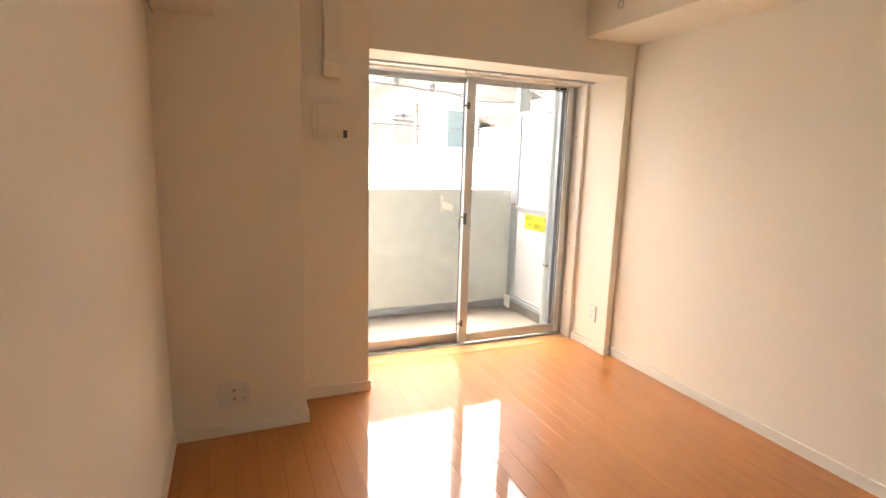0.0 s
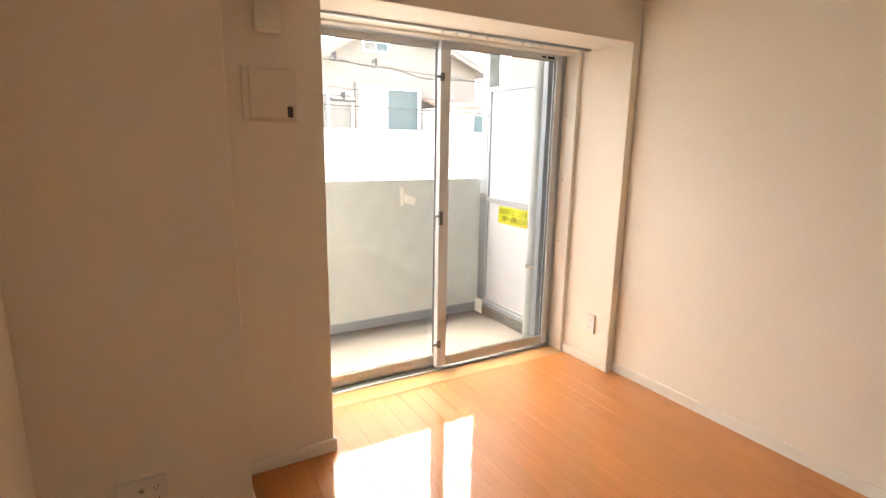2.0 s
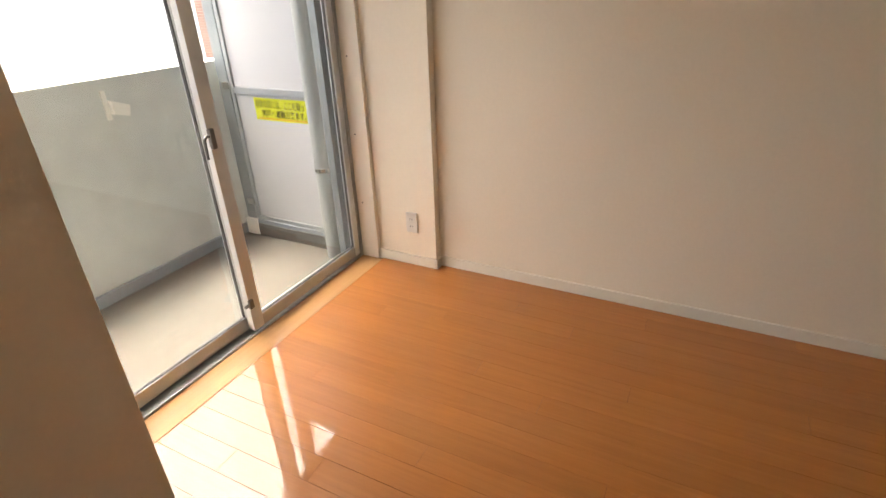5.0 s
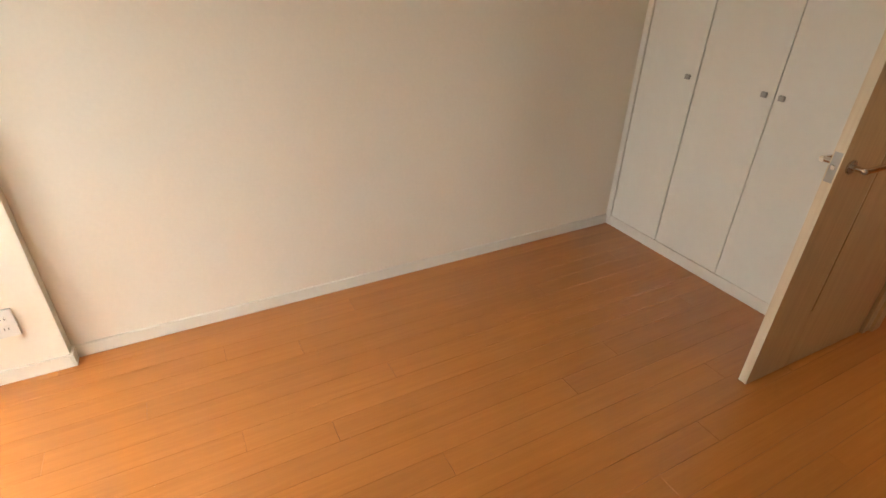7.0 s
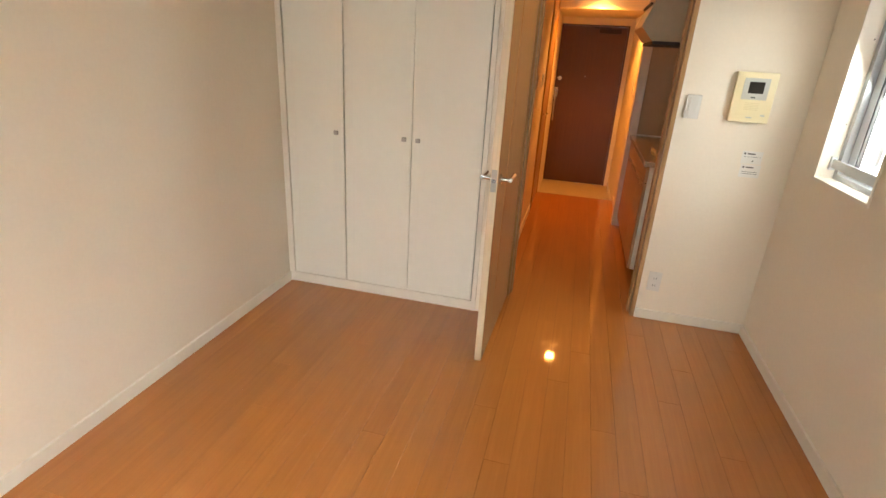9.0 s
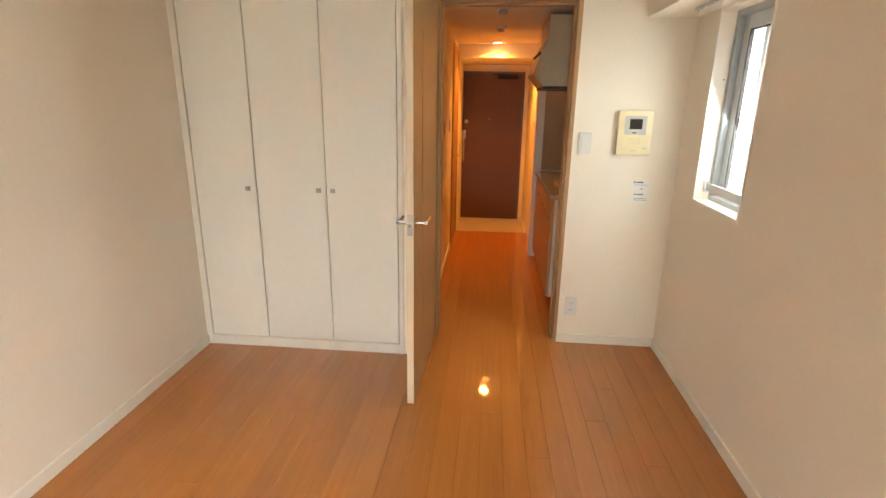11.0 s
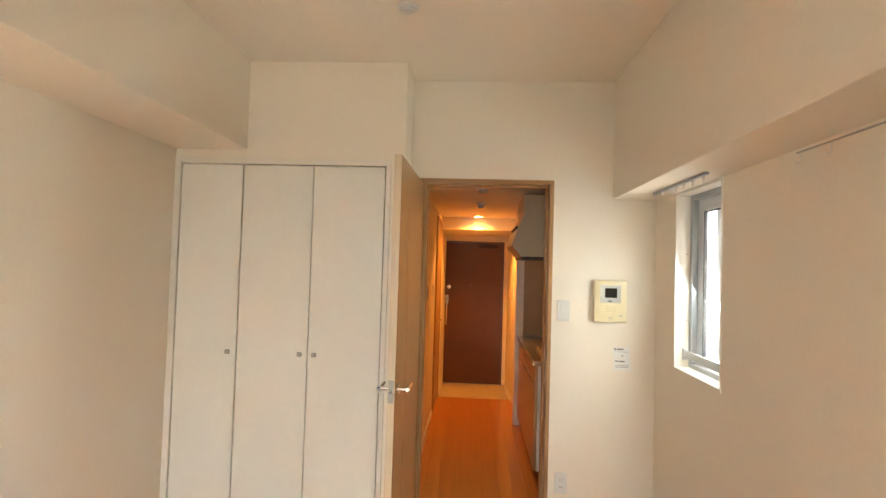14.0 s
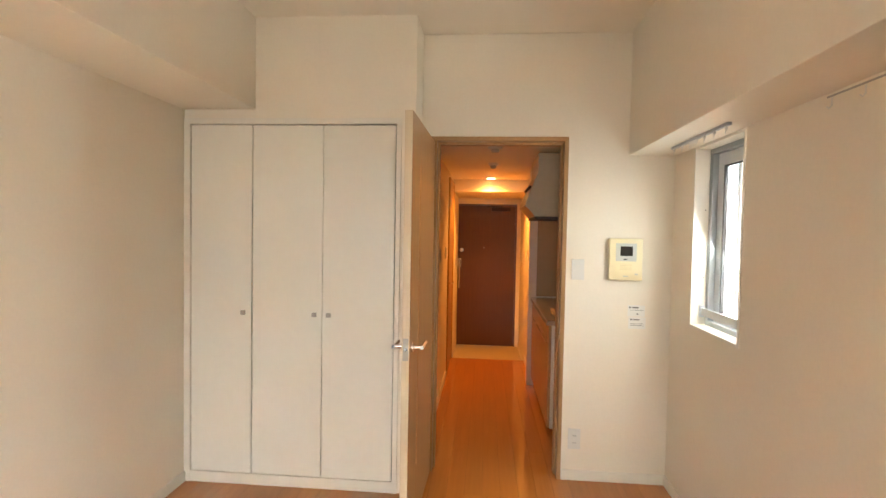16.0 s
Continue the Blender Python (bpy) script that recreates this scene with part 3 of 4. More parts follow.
plate_outlet(-2.50, YCOL, 0.21, "s", 0.145, 0.122, (("jack", 0.0, 0.022), ("jack", 0.0, -0.022), ("power", -0.042, 0.022), ("power", -0.042, -0.022)),
             "wide cream wall plate with aerial jacks and sockets")
plate_outlet(-0.04, 3.085, 0.268, "w", 0.07, 0.12, (("pair", 0.0, 0.022), ("pair", 0.0, -0.022)), "white double wall outlet on the shallow column")
plate_outlet(-2.24, YD, 0.248, "n", 0.072, 0.12, (("pair", 0.0, 0.022), ("pair", 0.0, -0.022)), "white double wall outlet by the doorway")
plate_outlet(-2.235, YD, 1.256, "n", 0.072, 0.12, (("rocker", 0, 0),), "white wide rocker light switch by the doorway", "light switch")

ic = thing("intercom", -2.50, YD, 1.20, "yellowed cream video intercom with small dark screen", "intercom")
part("body", boxes((-2.596, -2.407, YD, YD + 0.032, 1.20, 1.443), bevel=0.008), CREAM, ic, smooth=True)
part("screen_bezel", boxes((-2.56, -2.443, YD + 0.0322, YD + 0.0345, 1.312, 1.415), bevel=0.001), GREY_PLASTIC, ic, "grey display surround")
part("screen", boxes((-2.538, -2.468, YD + 0.0347, YD + 0.0362, 1.342, 1.398), bevel=0.0006), SCREEN, ic, "dark screen")
part("button", boxes((-2.508, -2.487, YD + 0.0347, YD + 0.0368, 1.320, 1.326)), DARK, ic)
part("speaker_grille", boxes(*[(-2.535, -2.468, YD + 0.0322, YD + 0.0335, z, z + 0.003) for z in (1.262, 1.270, 1.278, 1.286, 1.294)]), material("cream_shade", (0.66, 0.56, 0.33), 0.5), ic)
part("talk_button", boxes((-2.515, -2.488, YD + 0.0322, YD + 0.035, 1.222, 1.228)), GREY_PLASTIC, ic)
part("mark", boxes((-2.572, -2.552, YD + 0.0322, YD + 0.0328, 1.234, 1.242)), GREY_PLASTIC, ic)

note = thing("notice", -2.579, YD, 0.985, "small white paper notice taped on the wall", "notice")
part("sheet", boxes((-2.626, -2.528, YD + 0.0005, YD + 0.0015, 0.988, 1.054)), PAPER, note)
part("sheet", boxes((-2.632, -2.534, YD + 0.0005, YD + 0.0015, 0.916, 0.984)), PAPER, note)
tagged(part("print", boxes((-2.545, -2.536, YD + 0.0016, YD + 0.002, 1.036, 1.046), (-2.59, -2.552, YD + 0.0016, YD + 0.002, 1.037, 1.044), (-2.588, -2.58, YD + 0.0016, YD + 0.002, 1.0, 1.007),
                    (-2.553, -2.544, YD + 0.0016, YD + 0.002, 0.966, 0.975), (-2.597, -2.56, YD + 0.0016, YD + 0.002, 0.967, 0.973), (-2.62, -2.545, YD + 0.0016, YD + 0.002, 0.945, 0.947),
                    (-2.62, -2.545, YD + 0.0016, YD + 0.002, 0.935, 0.937), (-2.62, -2.54, YD + 0.0016, YD + 0.002, 1.024, 1.0255)), INK, note, "small dark print"), kind="stuff")

vent = thing("wall_vent", -1.975, YW, 1.44, "square cream wall ventilation cover with small sticker", "vent")
part("base", boxes((-2.072, -1.878, YW - 0.014, YW, 1.438, 1.628), bevel=0.003), WALL_PLASTIC, vent)
part("cover", boxes((-2.050, -1.884, YW - 0.026, YW - 0.0142, 1.446, 1.622), bevel=0.004), WALL_PLASTIC, vent)
part("sticker", boxes((-1.916, -1.896, YW - 0.0275, YW - 0.0262, 1.452, 1.492)), INK, vent, "dark printed sticker")

duct = thing("pipe_cover", -1.977, YW, 1.75, "cream plastic air conditioner pipe cover down the wall", "pipe cover")
part("channel", boxes((-2.016, -1.938, YW - 0.055, YW, 1.83, CEIL - 0.001), bevel=0.012), WALL_PLASTIC, duct, smooth=True)
dm = boxes((-2.024, -1.930, YW - 0.066, YW, 1.745, 1.84), bevel=0.02)
part("end_cap", dm, WALL_PLASTIC, duct, "rounded end cap", True)

hook = thing("ceiling_ring", -0.40, 2.62, 2.21, "hanging metal ring on a short hook under the ceiling", "hook")
part("stem", rod((-0.412, 2.62, 2.262), (-0.412, 2.62, 2.40), 0.0025, 8), STEEL, hook)
part("bracket", boxes((-0.416, -0.40, 2.605, 2.635, 2.385, 2.43), bevel=0.002), STEEL, hook)
part("ring", tube([(-0.412 + 0.0 * a, 2.62 + 0.021 * math.cos(a), 2.241 + 0.021 * math.sin(a)) for a in [2 * math.pi * k / 24 for k in range(25)]], 0.0025, 8), STEEL, hook, "thin metal ring", True)

rose = thing("ceiling_socket", -1.38, 0.62, CEIL, "round white ceiling lamp socket with no lamp", "ceiling socket")
part("base", rod((-1.38, 0.62, CEIL - 0.018), (-1.38, 0.62, CEIL), 0.045, 32, bevel=0.004), PLASTIC, rose, smooth=True)
part("cap", rod((-1.38, 0.62, CEIL - 0.03), (-1.38, 0.62, CEIL - 0.018), 0.03, 32, bevel=0.003), PLASTIC, rose, smooth=True)

rail = thing("picture_rail", -2.735, 1.85, 1.895, "thin grey picture rail with hanging hooks", "picture rail")
part("wire", boxes((-2.739, -2.734, 1.08, 2.62, 1.898, 1.903), bevel=0.0008), DULL_STEEL, rail)
for y in (1.10, 1.24, 1.62):
    part("hook", tube([(-2.737, y, 1.895), (-2.737, y, 1.872), (-2.729, y, 1.862), (-2.722, y, 1.868)], 0.0025, 6), PLASTIC, rail, "small pale hook")
for y in (1.75, 2.5):
    part("clip", boxes((-2.742, -2.731, y, y + 0.02, 1.9035, 1.925)), ALU, rail)

# ---- hall and kitchen ----
door_bath = thing("door_2", HL, -2.74, 0, "closed pale wooden bathroom door in the hall", "door")
part("jamb", boxes((HL - 0.016, HL, -2.44, -2.385, 0, 1.985), bevel=0.002), MAPLE, door_bath)
part("jamb", boxes((HL - 0.016, HL, -3.095, -3.04, 0, 1.985), bevel=0.002), MAPLE, door_bath)
part("head", boxes((HL - 0.016, HL, -3.095, -2.385, 1.985, 2.015), bevel=0.002), MAPLE, door_bath)
part("leaf", boxes((HL - 0.008, HL, -3.04, -2.44, 0.004, 1.985), bevel=0.001), MAPLE, door_bath)
lv = rod((HL - 0.008, -2.50, 0.93), (HL - 0.05, -2.50, 0.93), 0.008, 14)
rod((HL - 0.045, -2.49, 0.93), (HL - 0.045, -2.61, 0.93), 0.0085, 14, lv)
part("lever", lv, CHROME, door_bath, "chrome lever handle", True)
for y, w in ((-1.50, 0.07), (-2.08, 0.10)):
    sp = thing("switch_plate", HL, y, 1.26, "dim wall switch plate in the hall", "light switch", "hall switches")
    part("plate", boxes((HL - 0.008, HL, y - w / 2, y + w / 2, 1.20, 1.32), bevel=0.002), PLASTIC, sp)
    part("rocker", boxes((HL - 0.011, HL - 0.0082, y - w / 2 + 0.014, y + w / 2 - 0.014, 1.215, 1.305), bevel=0.001), GREY_PLASTIC, sp)
sp = thing("switch_plate", HR, -3.12, 1.2, "small wall switch plate by the entrance", "light switch", "hall switches")
part("plate", boxes((HR, HR + 0.008, -3.155, -3.085, 1.15, 1.27), bevel=0.002), PLASTIC, sp)
part("rocker", boxes((HR + 0.0082, HR + 0.011, -3.14, -3.10, 1.165, 1.255), bevel=0.001), PLASTIC, sp)

entry = thing("front_door", -1.68, HY, -0.11, "closed dark brown steel front door", "door")
part("frame", boxes((-2.112, -2.094, HY - 0.05, HY + 0.006, -0.11, 1.85), (-1.264, -1.246, HY - 0.05, HY + 0.006, -0.11, 1.85), (-2.094, -1.264, HY - 0.05, HY + 0.006, 1.834, 1.85), bevel=0.001), STEEL_DOOR, entry)
part("leaf", boxes((-2.092, -1.266, HY - 0.045, HY - 0.005, -0.106, 1.832), bevel=0.002), STEEL_DOOR, entry)
hm = rod((-1.335, HY + 0.045, 0.69), (-1.335, HY + 0.045, 1.07), 0.011, 16, bevel=0.002)
for z in (0.74, 1.02):
    rod((-1.335, HY - 0.006, z), (-1.335, HY + 0.045, z), 0.008, 12, hm)
part("pull_handle", hm, STEEL, entry, "vertical steel pull handle", True)
part("handle_plate", boxes((-1.358, -1.312, HY - 0.005, HY + 0.004, 0.98, 1.10), bevel=0.002), STEEL, entry)
km = rod((-1.36, HY - 0.006, 1.215), (-1.36, HY + 0.014, 1.215), 0.026, 24, bevel=0.002)
box(km, -1.39, -1.33, HY + 0.014, HY + 0.03, 1.207, 1.223, bevel=0.003)
part("thumb_turn", km, STEEL, entry, "steel thumb turn lock", True)
part("peephole", rod((-1.67, HY - 0.006, 1.25), (-1.67, HY + 0.003, 1.25), 0.007, 16), DULL_STEEL, entry, "small peephole")
cm = boxes((-2.02, -1.76, HY - 0.005, HY + 0.05, 1.755, 1.805), bevel=0.006)
box(cm, -1.90, -1.70, HY + 0.018, HY + 0.035, 1.808, 1.822, bevel=0.002)
part("door_closer", cm, material("closer_brown", (0.035, 0.02, 0.012), 0.5, metal=0.3), entry, "brown door closer arm")

lamp = thing("downlight", -1.735, -2.97, HALL, "small lit round recessed ceiling downlight", "ceiling lamp")
bm = bmesh.new()
ring_o = bmesh.ops.create_cone(bm, cap_ends=False, segments=32, radius1=0.055, radius2=0.045, depth=0.008, matrix=Matrix.Translation((-1.735, -2.97, HALL - 0.004)))
part("trim_ring", bm, PLASTIC, lamp, smooth=True)
part("bulb", rod((-1.735, -2.97, HALL - 0.006), (-1.735, -2.97, HALL - 0.001), 0.044, 32), LAMP, lamp, "glowing warm bulb")
for y, r in ((-0.85, 0.05), (-1.75, 0.045)):
    det = thing("smoke_detector", -1.745, y, HALL, "round white detector on the hall ceiling", "smoke detector", "hall ceiling detectors")
    part("base", rod((-1.745, y, HALL - 0.02), (-1.745, y, HALL), r, 32, bevel=0.003), PLASTIC, det, smooth=True)
    part("head", rod((-1.745, y, HALL - 0.045), (-1.745, y, HALL - 0.02), r * 0.6, 32, bevel=0.006), GREY_PLASTIC, det, smooth=True)

KY0, KY1 = -2.17, -0.86
unit = thing("kitchen_unit", -2.45, -1.5, 0, "compact kitchen base cabinet with pale maple doors", "kitchen cabinet")
part("carcass", boxes((-2.74, -2.17, KY0, KY1, 0.08, 0.815), bevel=0.001), PLASTIC, unit, "white side panels")
part("toe_kick", boxes((-2.74, -2.235, KY0, KY1 - 0.02, 0.0, 0.08)), DARK, unit, "dark recessed plinth")
for a, b in ((KY0 + 0.003, -1.735), (-1.731, -1.297), (-1.293, KY1 - 0.003)):
    d = part("door", boxes((-2.169, -2.150, a, b, 0.085, 0.70), bevel=0.0015), MAPLE, unit, "pale maple cabinet door")
    part("handle", boxes((-2.149, -2.139, a + 0.06, b - 0.06, 0.675, 0.686), bevel=0.002), STEEL, d)
part("drawer_front", boxes((-2.169, -2.150, KY0 + 0.003, KY1 - 0.003, 0.705, 0.812), bevel=0.0015), MAPLE, unit, "pale maple drawer front")
top = thing("worktop", -2.44, -1.5, 0.815, "stainless steel kitchen worktop with sink", "worktop")
part("slab", boxes((-2.745, -2.130, KY0, KY1 + 0.008, 0.8155, 0.85), bevel=0.004), STEEL, top)
part("upstand", boxes((-2.749, -2.735, KY0, KY1 + 0.008, 0.8505, 0.90), bevel=0.002), STEEL, top)
stove = thing("gas_stove", -2.42, -1.15, 0.85, "small black countertop gas burner with grate", "stove")
part("body", boxes((-2.62, -2.22, -1.38, -0.98, 0.851, 0.885), bevel=0.006), STEEL, stove)
part("burner", rod((-2.42, -1.18, 0.885), (-2.42, -1.18, 0.905), 0.045, 24, bevel=0.004), DARK, stove, smooth=True)
gm = bmesh.new()
for k in range(4):
    a = k * math.pi / 2 + 0.78
    c, s = math.cos(a), math.sin(a)
    tube([(-2.42 + 0.12 * c, -1.18 + 0.12 * s, 0.886), (-2.42 + 0.12 * c, -1.18 + 0.12 * s, 0.925), (-2.42 + 0.03 * c, -1.18 + 0.03 * s, 0.925)], 0.005, 8, gm)
part("grate", gm, DARK, stove, "black iron grate")
hood = thing("range_hood", -2.35, -1.2, 1.56, "grey metal range hood over the stove, tinted lamp-warm", "range hood")
part("canopy", prism([(-2.745, 1.585), (-2.035, 1.585), (-1.965, 1.665), (-2.045, 1.88), (-2.745, 1.88)], "y", -1.50, -0.90, bevel=0.003), HOOD, hood)
part("duct_cover", boxes((-2.745, -2.055, -1.485, -0.925, 1.8805, 2.035), bevel=0.003), HOOD, hood, "boxed duct cover above the canopy")
part("front_grip", boxes((-2.012, -1.996, -1.44, -0.96, 1.792, 1.806), bevel=0.003), DARK, hood, "dark grip strip")
part("lower_rim", boxes((-2.745, -2.04, -1.498, -0.902, 1.565, 1.5845), bevel=0.001), DARK, hood, "dark filter rim")
cab = thing("wall_cabinet", -2.55, -1.84, 1.45, "pale wooden kitchen wall cabinet beside the hood", "wall cabinet")
part("body", boxes((-2.745, -2.42, KY0, -1.505, 1.45, HALL - 0.002), bevel=0.001), PLASTIC, cab)
part("door", boxes((-2.419, -2.402, KY0 + 0.003, -1.508, 1.453, HALL - 0.006), bevel=0.0015), MAPLE, cab)

# ---- balcony ----
BZ, SLAB = -0.055, 2.72
structure("balcony_floor", boxes((-3.2, 2.8, YO, 4.475, BZ - 0.15, BZ), bevel=0.002), BALCONY_FLOOR, "grey vinyl sheeted balcony floor", "balcony floor")
structure("parapet", boxes((-3.2, 2.8, 4.475, 4.62, BZ - 0.15, 1.09), bevel=0.006), CONCRETE, "pale painted concrete balcony parapet", "parapet")
structure("balcony_gutter", boxes((-3.2, 2.8, 4.452, 4.4745, BZ, 0.014), bevel=0.002), GUTTER, "blue-grey painted skirting along the parapet", "gutter")
structure("balcony_end", boxes((-3.32, -3.2, YO, 4.62, BZ - 0.15, 2.4)), CONCRETE, "plain concrete end wall of the balcony", "wall")
# Unseen slab added to cut the sky light on floor and parapet.
structure("shade_slab", boxes((-3.32, 2.8, YO + 0.001, 4.60, SLAB, SLAB + 0.18), bevel=0.004), CONCRETE, "unseen concrete slab added to shade the balcony", "balcony slab")
# Unseen building mass, raised to 5 m so it shades the balcony.
structure("outer_shade_wall", boxes((-6.0, -2.91, YO - 0.12, YO, -6, 5.0), (XR + 0.12, 6.0, YO - 0.12, YO, -6, 5.0), (-2.91, XR + 0.12, YO - 0.12, YO, CEIL + 0.12, 5.0), (-2.91, XR + 0.12, YO - 0.12, YO, -6, -0.22)),
          FACADE, "unseen outer wall added to keep the balcony in shade", "wall")
structure("shading_mass", boxes((-2.95, XR + 0.4, -4.5, YO - 0.121, CEIL + 0.13, 5.0), (HL + 0.095, XR + 0.4, -4.5, -0.71, -6, CEIL + 0.12)), FACADE, "unseen building block added behind the shading wall", "wall")

pt = thing("partition", 0.03, 4.03, BZ, "white balcony partition board in an aluminium frame", "partition")
part("frame", boxes((0.0, 0.035, 4.325, 4.352, 0.065, 1.80), (0.0, 0.035, 3.62, 3.647, 0.065, 1.80), (0.0, 0.035, 3.647, 4.325, 0.065, 0.09),
                    (0.0, 0.035, 3.647, 4.325, 0.905, 0.945), (0.0, 0.035, 3.647, 4.325, 1.765, 1.80), bevel=0.002), PARTITION_FRAME, pt)
for a, b in ((0.09, 0.905), (0.945, 1.765)):
    part("board", boxes((0.012, 0.022, 3.647, 4.325, a, b)), PARTITION, pt)
part("kerb", boxes((-0.01, 0.045, 3.60, 4.345, 0.035, 0.0645), bevel=0.003), GUTTER, pt, "blue-grey painted kerb")
part("kerb_base", boxes((-0.012, 0.047, 3.60, 4.345, BZ, 0.035), bevel=0.003), BALCONY_FLOOR, pt)
sg = thing("safety_sign", 0.0115, 3.97, 0.82, "yellow emergency escape sticker with black Japanese writing", "sign")
part("sheet", boxes((0.0105, 0.0118, 3.755, 4.185, 0.755, 0.888)), YELLOW, sg)


def lettering(text, y0, y1, z, size, mat, parent):
    """A line of writing that reads from +y to -y on a face that looks to -x."""
    cu = bpy.data.curves.new("line", "FONT")
    cu.body, cu.size, cu.offset = text, size, 0.0006
    tmp = new("line", cu)
    me = bpy.data.meshes.new_from_object(tmp.evaluated_get(bpy.context.evaluated_depsgraph_get()))
    bpy.data.objects.remove(tmp)
    xs = [v.co.x for v in me.vertices]
    wide = max(xs) - min(xs)
    k = (y0 - y1) / wide
    low = min(xs)
    for v in me.vertices:
        v.co = Vector((0.0094, y0 - (v.co.x - low) * k, z + v.co.y))
    me.materials.append(mat)
    ob = new("writing", me)
    ob.parent = parent
    ob.matrix_parent_inverse = parent.matrix_world.inverted()
    tagged(ob, kind="stuff")
    return ob


lettering("非常の際には、ここを破って", 4.174, 3.766, 0.832, 0.052, BLACK_INK, sg)
lettering("隣戸へ避難出来ます。", 4.13, 3.79, 0.779, 0.048, BLACK_INK, sg)
part("small_print", boxes((0.0102, 0.0104, 3.78, 4.165, 0.764, 0.770)), material("red_ink", (0.55, 0.25, 0.03), 0.6), sg)

post = thing("balcony_post", 0.06, 4.41, BZ, "grey steel post beside the balcony partition", "post")
part("post", boxes((0.0, 0.10, 4.358, 4.44, 0.06, SLAB), bevel=0.004), POST, post)
part("foot", boxes((-0.015, 0.115, 4.346, 4.45, BZ, 0.06), bevel=0.003), PLASTIC, post, "pale mortar foot")
for z in (0.19, 0.95, 1.60):
    part("bracket", boxes((-0.012, 0.0, 4.345, 4.40, z - 0.02, z + 0.02), bevel=0.002), STEEL, post, "steel bracket")

dp = thing("downpipe", -0.10, 3.64, BZ, "grey round rainwater downpipe beside the window", "drainpipe")
part("pipe", rod((-0.058, 3.66, BZ), (-0.058, 3.66, SLAB), 0.048, 28), PIPE, dp, smooth=True)
for z in (0.52, 2.1):
    part("clamp", rod((-0.058, 3.66, z - 0.012), (-0.058, 3.66, z + 0.012), 0.052, 28), STEEL, dp, "steel pipe clamp", True)
    part("clamp_arm", boxes((-0.063, -0.053, YO, 3.612, z - 0.008, z + 0.008)), STEEL, dp)

pole_hook = thing("laundry_bracket", -0.66, 4.47, 0.86, "white folding laundry pole bracket on the parapet", "bracket")
part("plate", boxes((-0.718, -0.694, 4.462, 4.475, 0.885, 1.03), bevel=0.002), PLASTIC, pole_hook)
part("arm", prism([(-0.70, 0.915), (-0.615, 0.89), (-0.60, 0.945), (-0.70, 0.985)], "y", 4.43, 4.462, bevel=0.004), PLASTIC, pole_hook, "white bracket arm")

# ---- across the street ----
structure("ground", boxes((-900, 900, 4.7, 900, -3.3, -3.2), (-900, 900, -900, 4.7, -3.3, -3.2)), ASPHALT, "grey asphalt street below", "ground")
house = thing("house", 1.8, 11.0, -3.2, "gabled house across the street, render darkened against glare", "house")
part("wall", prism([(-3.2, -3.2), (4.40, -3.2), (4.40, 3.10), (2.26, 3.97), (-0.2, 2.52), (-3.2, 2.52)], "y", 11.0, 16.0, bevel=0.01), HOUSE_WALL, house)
part("bay", boxes((1.50, 2.98, 10.86, 11.0, 1.55, 2.62), bevel=0.005), HOUSE_WALL, house, "rendered bay, darkened against glare")
part("roof", prism([(4.72, 2.96), (4.72, 3.08), (2.26, 4.10), (-0.45, 2.50), (-0.45, 2.38), (2.26, 3.97)], "y", 10.70, 16.2), ROOF, house, "pale roof edge")
part("bargeboard", prism([(4.72, 2.86), (4.72, 2.955), (2.26, 3.965), (-0.45, 2.375), (-0.45, 2.28), (2.26, 3.86)], "y", 10.72, 10.78), HOUSE_WALL, house, "bargeboard under the roof edge, darkened against glare")
for x0, x1, z0, z1, y in ((1.60, 2.86, 1.72, 2.52, 10.86), (0.50, 1.44, 1.70, 2.38, 11.0), (1.72, 2.22, 3.27, 3.41, 11.0)):
    m = (x0 + x1) / 2 if y == 11.0 else 2.15
    w = part("window", boxes((x0 - 0.05, x0, y - 0.06, y + 0.02, z0 - 0.05, z1 + 0.05), (x1, x1 + 0.05, y - 0.06, y + 0.02, z0 - 0.05, z1 + 0.05), (x0, x1, y - 0.06, y + 0.02, z1, z1 + 0.05), (x0, x1, y - 0.06, y + 0.02, z0 - 0.05, z0),
                             (m - 0.02, m + 0.02, y - 0.04, y + 0.02, z0, z1)), ALU_PALE, house)
    part("pane", boxes((m + 0.02, x1, y - 0.015, y - 0.005, z0, z1)), TEAL_PANE if x0 > 1.5 else GREY_PANE, w, "bluish pane" if x0 > 1.5 else "dull grey pane")
    part("pane", boxes((x0, m - 0.02, y - 0.015, y - 0.005, z0, z1)), FACADE if y < 11 else GREY_PANE, w, "pane with a drawn white blind" if y < 11 else "dull grey pane")
# Added backdrop: hides the horizon and keeps the small window's view white.
low = thing("backdrop_wall", -8.7, 0, -3.2, "white backdrop wall added outside the small window", "wall")
part("wall", boxes((-9.0, -8.5, -60, 12, -3.2, 2.6), bevel=0.01), FACADE, low)
fence = thing("terrace_wall", 1.8, 9.9, -3.2, "white rendered terrace wall in front of the house", "wall")
part("wall", boxes((-3.4, 4.6, 9.8, 10.0, -3.2, 1.62), bevel=0.01), FACADE, fence)
part("coping", boxes((-3.42, 4.62, 9.77, 10.03, 1.6205, 1.70), bevel=0.01), FACADE, fence)
shed = thing("annex", 3.5, 10.6, -3.2, "low annex with a brown roof beside the house", "annex")
part("wall", boxes((3.0, 4.33, 10.30, 10.95, -3.2, 2.18), bevel=0.01), FACADE, shed)
part("roof", prism([(10.12, 2.17), (10.95, 2.36), (10.95, 2.40), (10.12, 2.23)], "x", 2.99, 4.42), material("brown_tiles", (0.20, 0.14, 0.11), 0.8, vary=0.2), shed, "brown tiled roof")
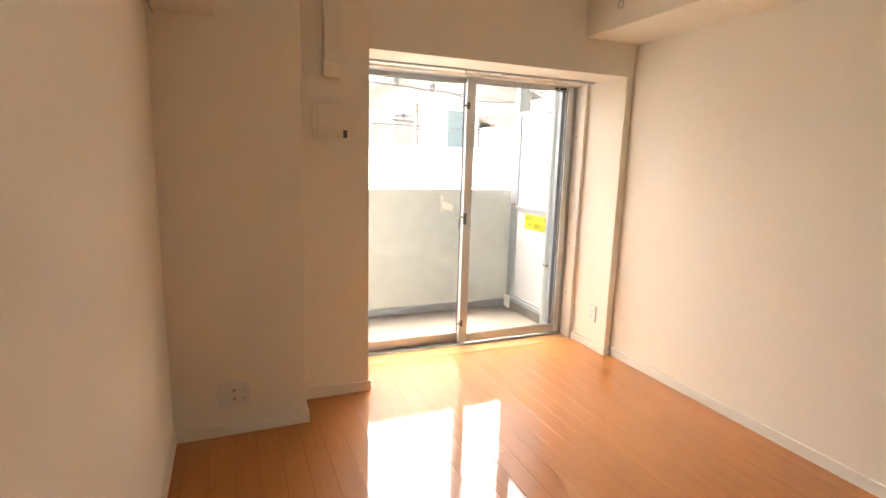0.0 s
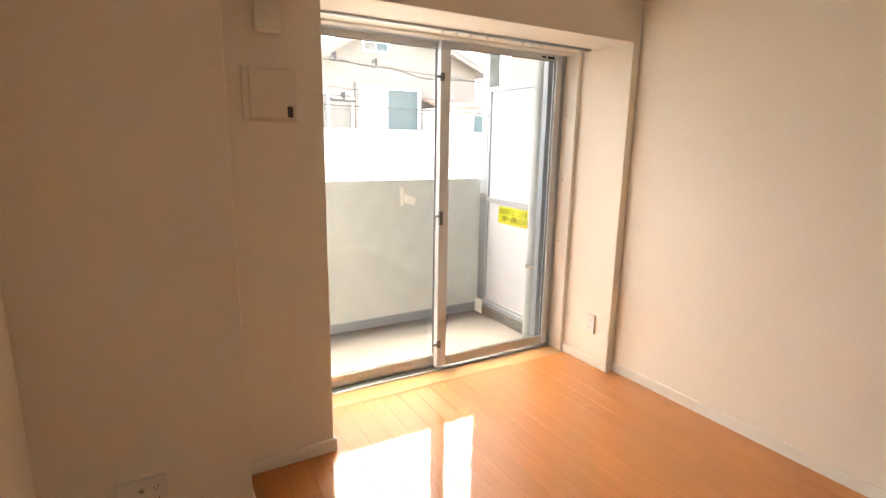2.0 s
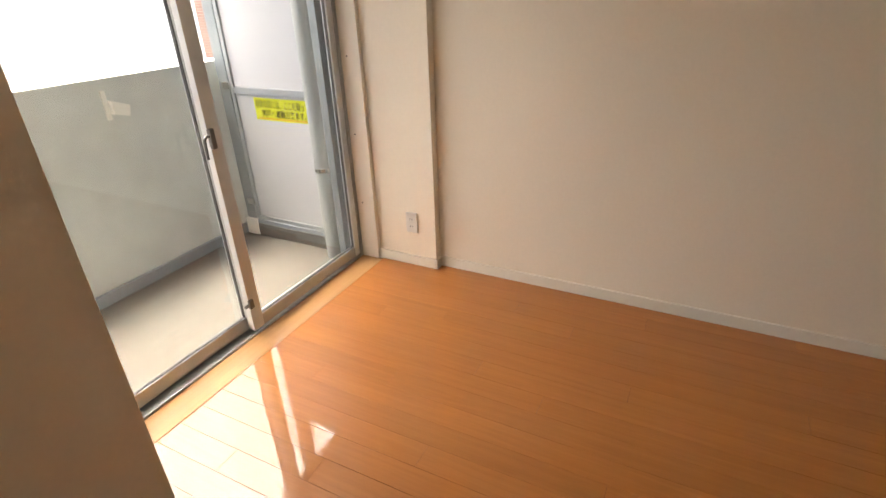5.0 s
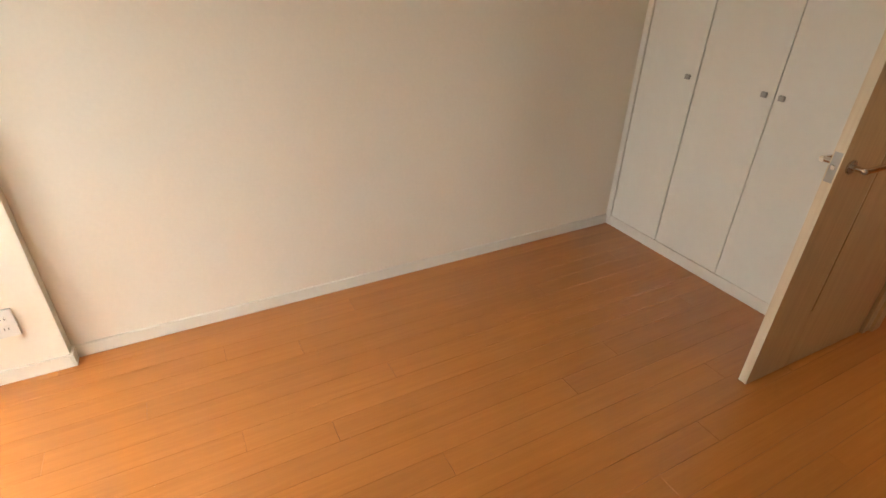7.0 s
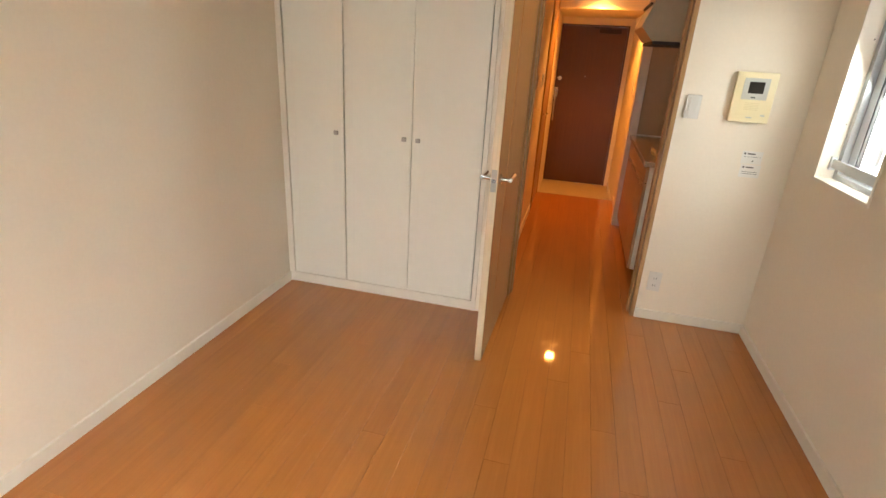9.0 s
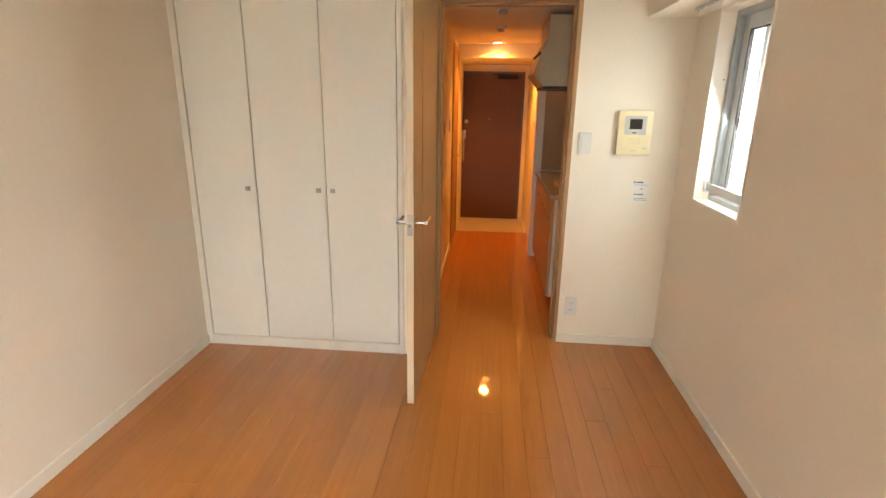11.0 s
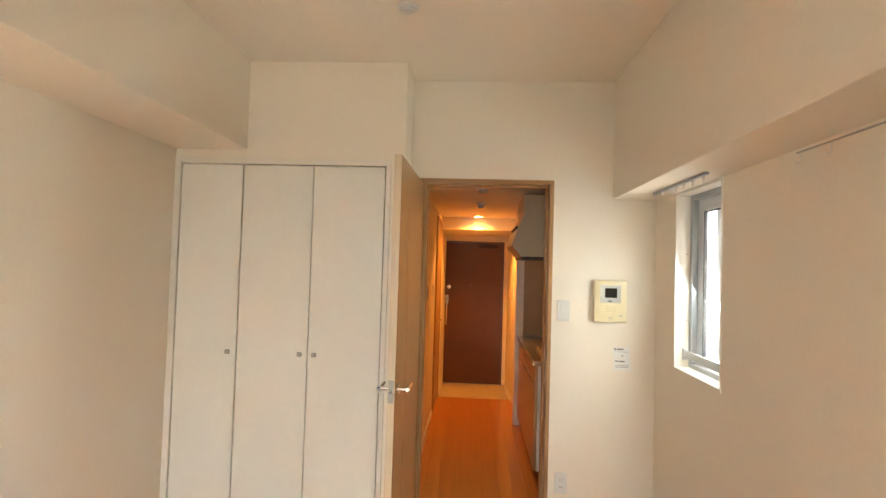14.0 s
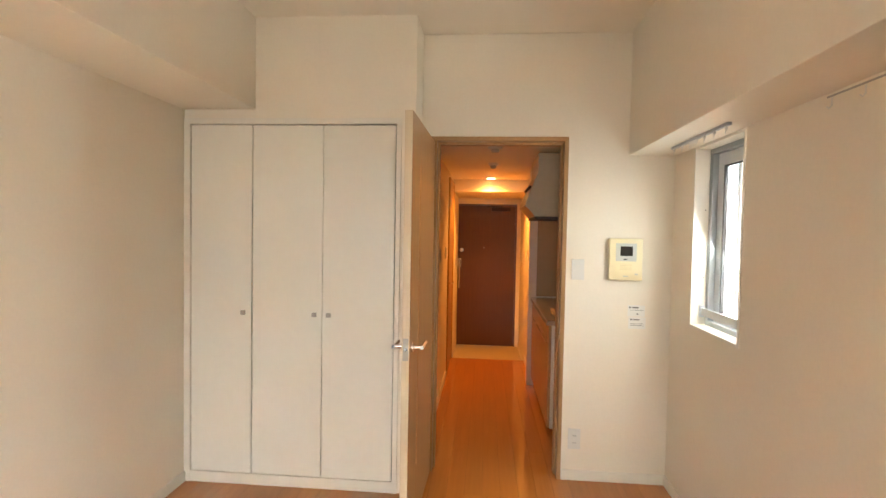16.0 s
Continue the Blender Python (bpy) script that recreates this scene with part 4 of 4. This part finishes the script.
w = part("window", boxes((3.86, 4.30, 10.26, 10.32, 1.63, 2.10), bevel=0.005), ALU_PALE, shed)
part("pane", boxes((3.91, 4.25, 10.245, 10.259, 1.68, 2.05)), TEAL_PANE, w)
part("pipe", tube([(4.36, 10.26, 2.15), (4.36, 10.26, 1.9), (4.33, 10.26, 1.6), (4.33, 10.26, -3.2)], 0.03, 8), ALU_PALE, shed, "white plastic pipe")

for ob in (house, fence, shed):
    ob.matrix_world = Matrix.Translation((-0.17, 0, -0.10)) @ ob.matrix_world

tower = thing("brick_building", 11.0, 15.0, -3.2, "red brick apartment building in the distance", "building")
part("wall", boxes((9.27, 14.5, 15.0, 16.4, -3.2, 9.0), bevel=0.02), BRICK, tower)
for x, w_, z, h_ in ((10.06, 0.16, 3.6, 0.55), (11.2, 1.1, 1.4, 1.3), (11.2, 1.1, 4.4, 1.3), (12.9, 1.1, 1.4, 1.3), (12.9, 1.1, 4.4, 1.3)):
    w = part("window", boxes((x, x + w_, 14.93, 15.02, z, z + h_), bevel=0.01), ALU_PALE, tower)
    part("pane", boxes((x + 0.03, x + w_ - 0.03, 14.915, 14.928, z + 0.05, z + h_ - 0.05)), TEAL_PANE, w)


def span(z0, z1, sag, y, r):
    c = thing("overhead_cable", 1.5, y, min(z0, z1), "thin black overhead cable across the street", "cable", "street cables")
    pts = [(-9 + 21 * k / 48, y, z0 + (z1 - z0) * k / 48 - sag * 4 * (k / 48) * (1 - k / 48)) for k in range(49)]
    part("cable", tube(pts, r * 0.8, 6), CABLE, c)


SPANS = ((3.25, 2.20, 0.35, 8.0, 0.009), (3.28, 2.24, 0.33, 8.12, 0.005), (2.81, 1.81, 0.30, 7.9, 0.007), (2.75, 1.81, 0.29, 8.2, 0.006), (2.01, 1.91, 0.10, 8.05, 0.012), (1.95, 1.87, 0.12, 7.8, 0.006))
for row in SPANS:
    span(*row)
slack = thing("overhead_cable", 1.0, 7.97, 2.4, "slack wavy black cable tied under another cable", "cable", "street cables")
part("cable", tube([(-1.2 + 0.09 * k, 7.985, 2.522 - 0.0052 * k - 0.07 * math.exp(-((k - 29) / 3.2) ** 2) - 0.012 * math.sin(k * 0.8)) for k in range(46)], 0.009, 6), CABLE, slack)
for side, x in ((0, -9.0), (1, 12.0)):
    pole = thing("utility_pole", x, 8.35, -3.2, "grey concrete utility pole carrying the street cables", "utility pole", "street poles")
    part("pole", rod((x, 8.35, -3.2), (x, 8.35, 6.0), 0.14, 20), CONCRETE, pole, smooth=True)
    for k in (0, 2, 4):
        z = SPANS[k][side] - 0.02
        part("crossarm", boxes((x - 0.05, x + 0.05, 7.6, 8.8, z - 0.08, z)), STEEL, pole)
for x0, x1, z, rr in ((-0.12, 0.24, 1.95, 0.03), (-0.12, 0.0, 2.465, 0.022), (0.50, 0.57, 2.43, 0.03)):
    sleeve = thing("cable_joint", x0, 7.98, z, "dark joint box hung on an overhead cable", "cable joint", "cable joints")
    part("body", rod((x0, 7.98, z), (x1, 7.98, z - 0.01), rr, 14, bevel=0.008), JOINT, sleeve, smooth=True)
    part("hanger", boxes(((x0 + x1) / 2 - 0.006, (x0 + x1) / 2 + 0.006, 7.885, 8.06, z - 0.008, z + 0.09)), CABLE, sleeve)

# ---- floor, board by board ----
floor = structure("floor", boxes((XL - 0.14, XR + 0.12, -0.30, YF, -0.16, -0.0125), (-2.89, HL + 0.09, -3.10, -0.30, -0.16, -0.0125), bevel=0.0), SEAM, "glossy orange-brown laminate plank floor", "floor")
structure("entrance_floor", boxes((HR, HL, HY - 0.05, -3.10, -0.2, -0.11)), TILE, "beige tiled entrance floor", "floor")
structure("entrance_step", boxes((HR, HL, -3.10, -3.08, -0.12, 0.003), bevel=0.002), PALE_STRIP, "pale wooden edge of the hall floor", "step")
W, GAP = 0.101, 0.0009
plank_meshes = {}


def plank(x0, x1, y0, y1):
    key = (round(x1 - x0, 3), round(y1 - y0, 3))
    if key not in plank_meshes:
        bm = boxes((GAP / 2, x1 - x0 - GAP / 2, GAP / 2, y1 - y0 - GAP / 2, -0.012, 0.0))
        edges = [e for e in bm.edges if all(abs(v.co.z) < 1e-6 for v in e.verts)]
        bmesh.ops.bevel(bm, geom=edges, offset=0.0003, segments=1, affect="EDGES")
        plank_meshes[key] = mesh("plank", bm, PLANK)
    ob = new("plank", plank_meshes[key])
    ob.parent = floor
    ob.location = (x0, y0, 0)


rng = random.Random(4)
x, row = XR, 0
while x > XL + 0.01:
    x0 = max(x - W, XL)
    mid = (x + x0) / 2
    y0 = YC - 0.06 if mid > -1.22 else (YD - 0.02 if mid > HL else -3.08)
    y = 3.294
    first = (0.30, 1.51, 0.91, 1.21, 0.61)[row % 5]
    step = first
    while y > y0 + 0.01:
        lo = max(y - step, y0)
        if lo - y0 < 0.12:
            lo = y0
        plank(x0, x, lo, y)
        y, step = lo, 1.818
    x, row = x0, row + 1
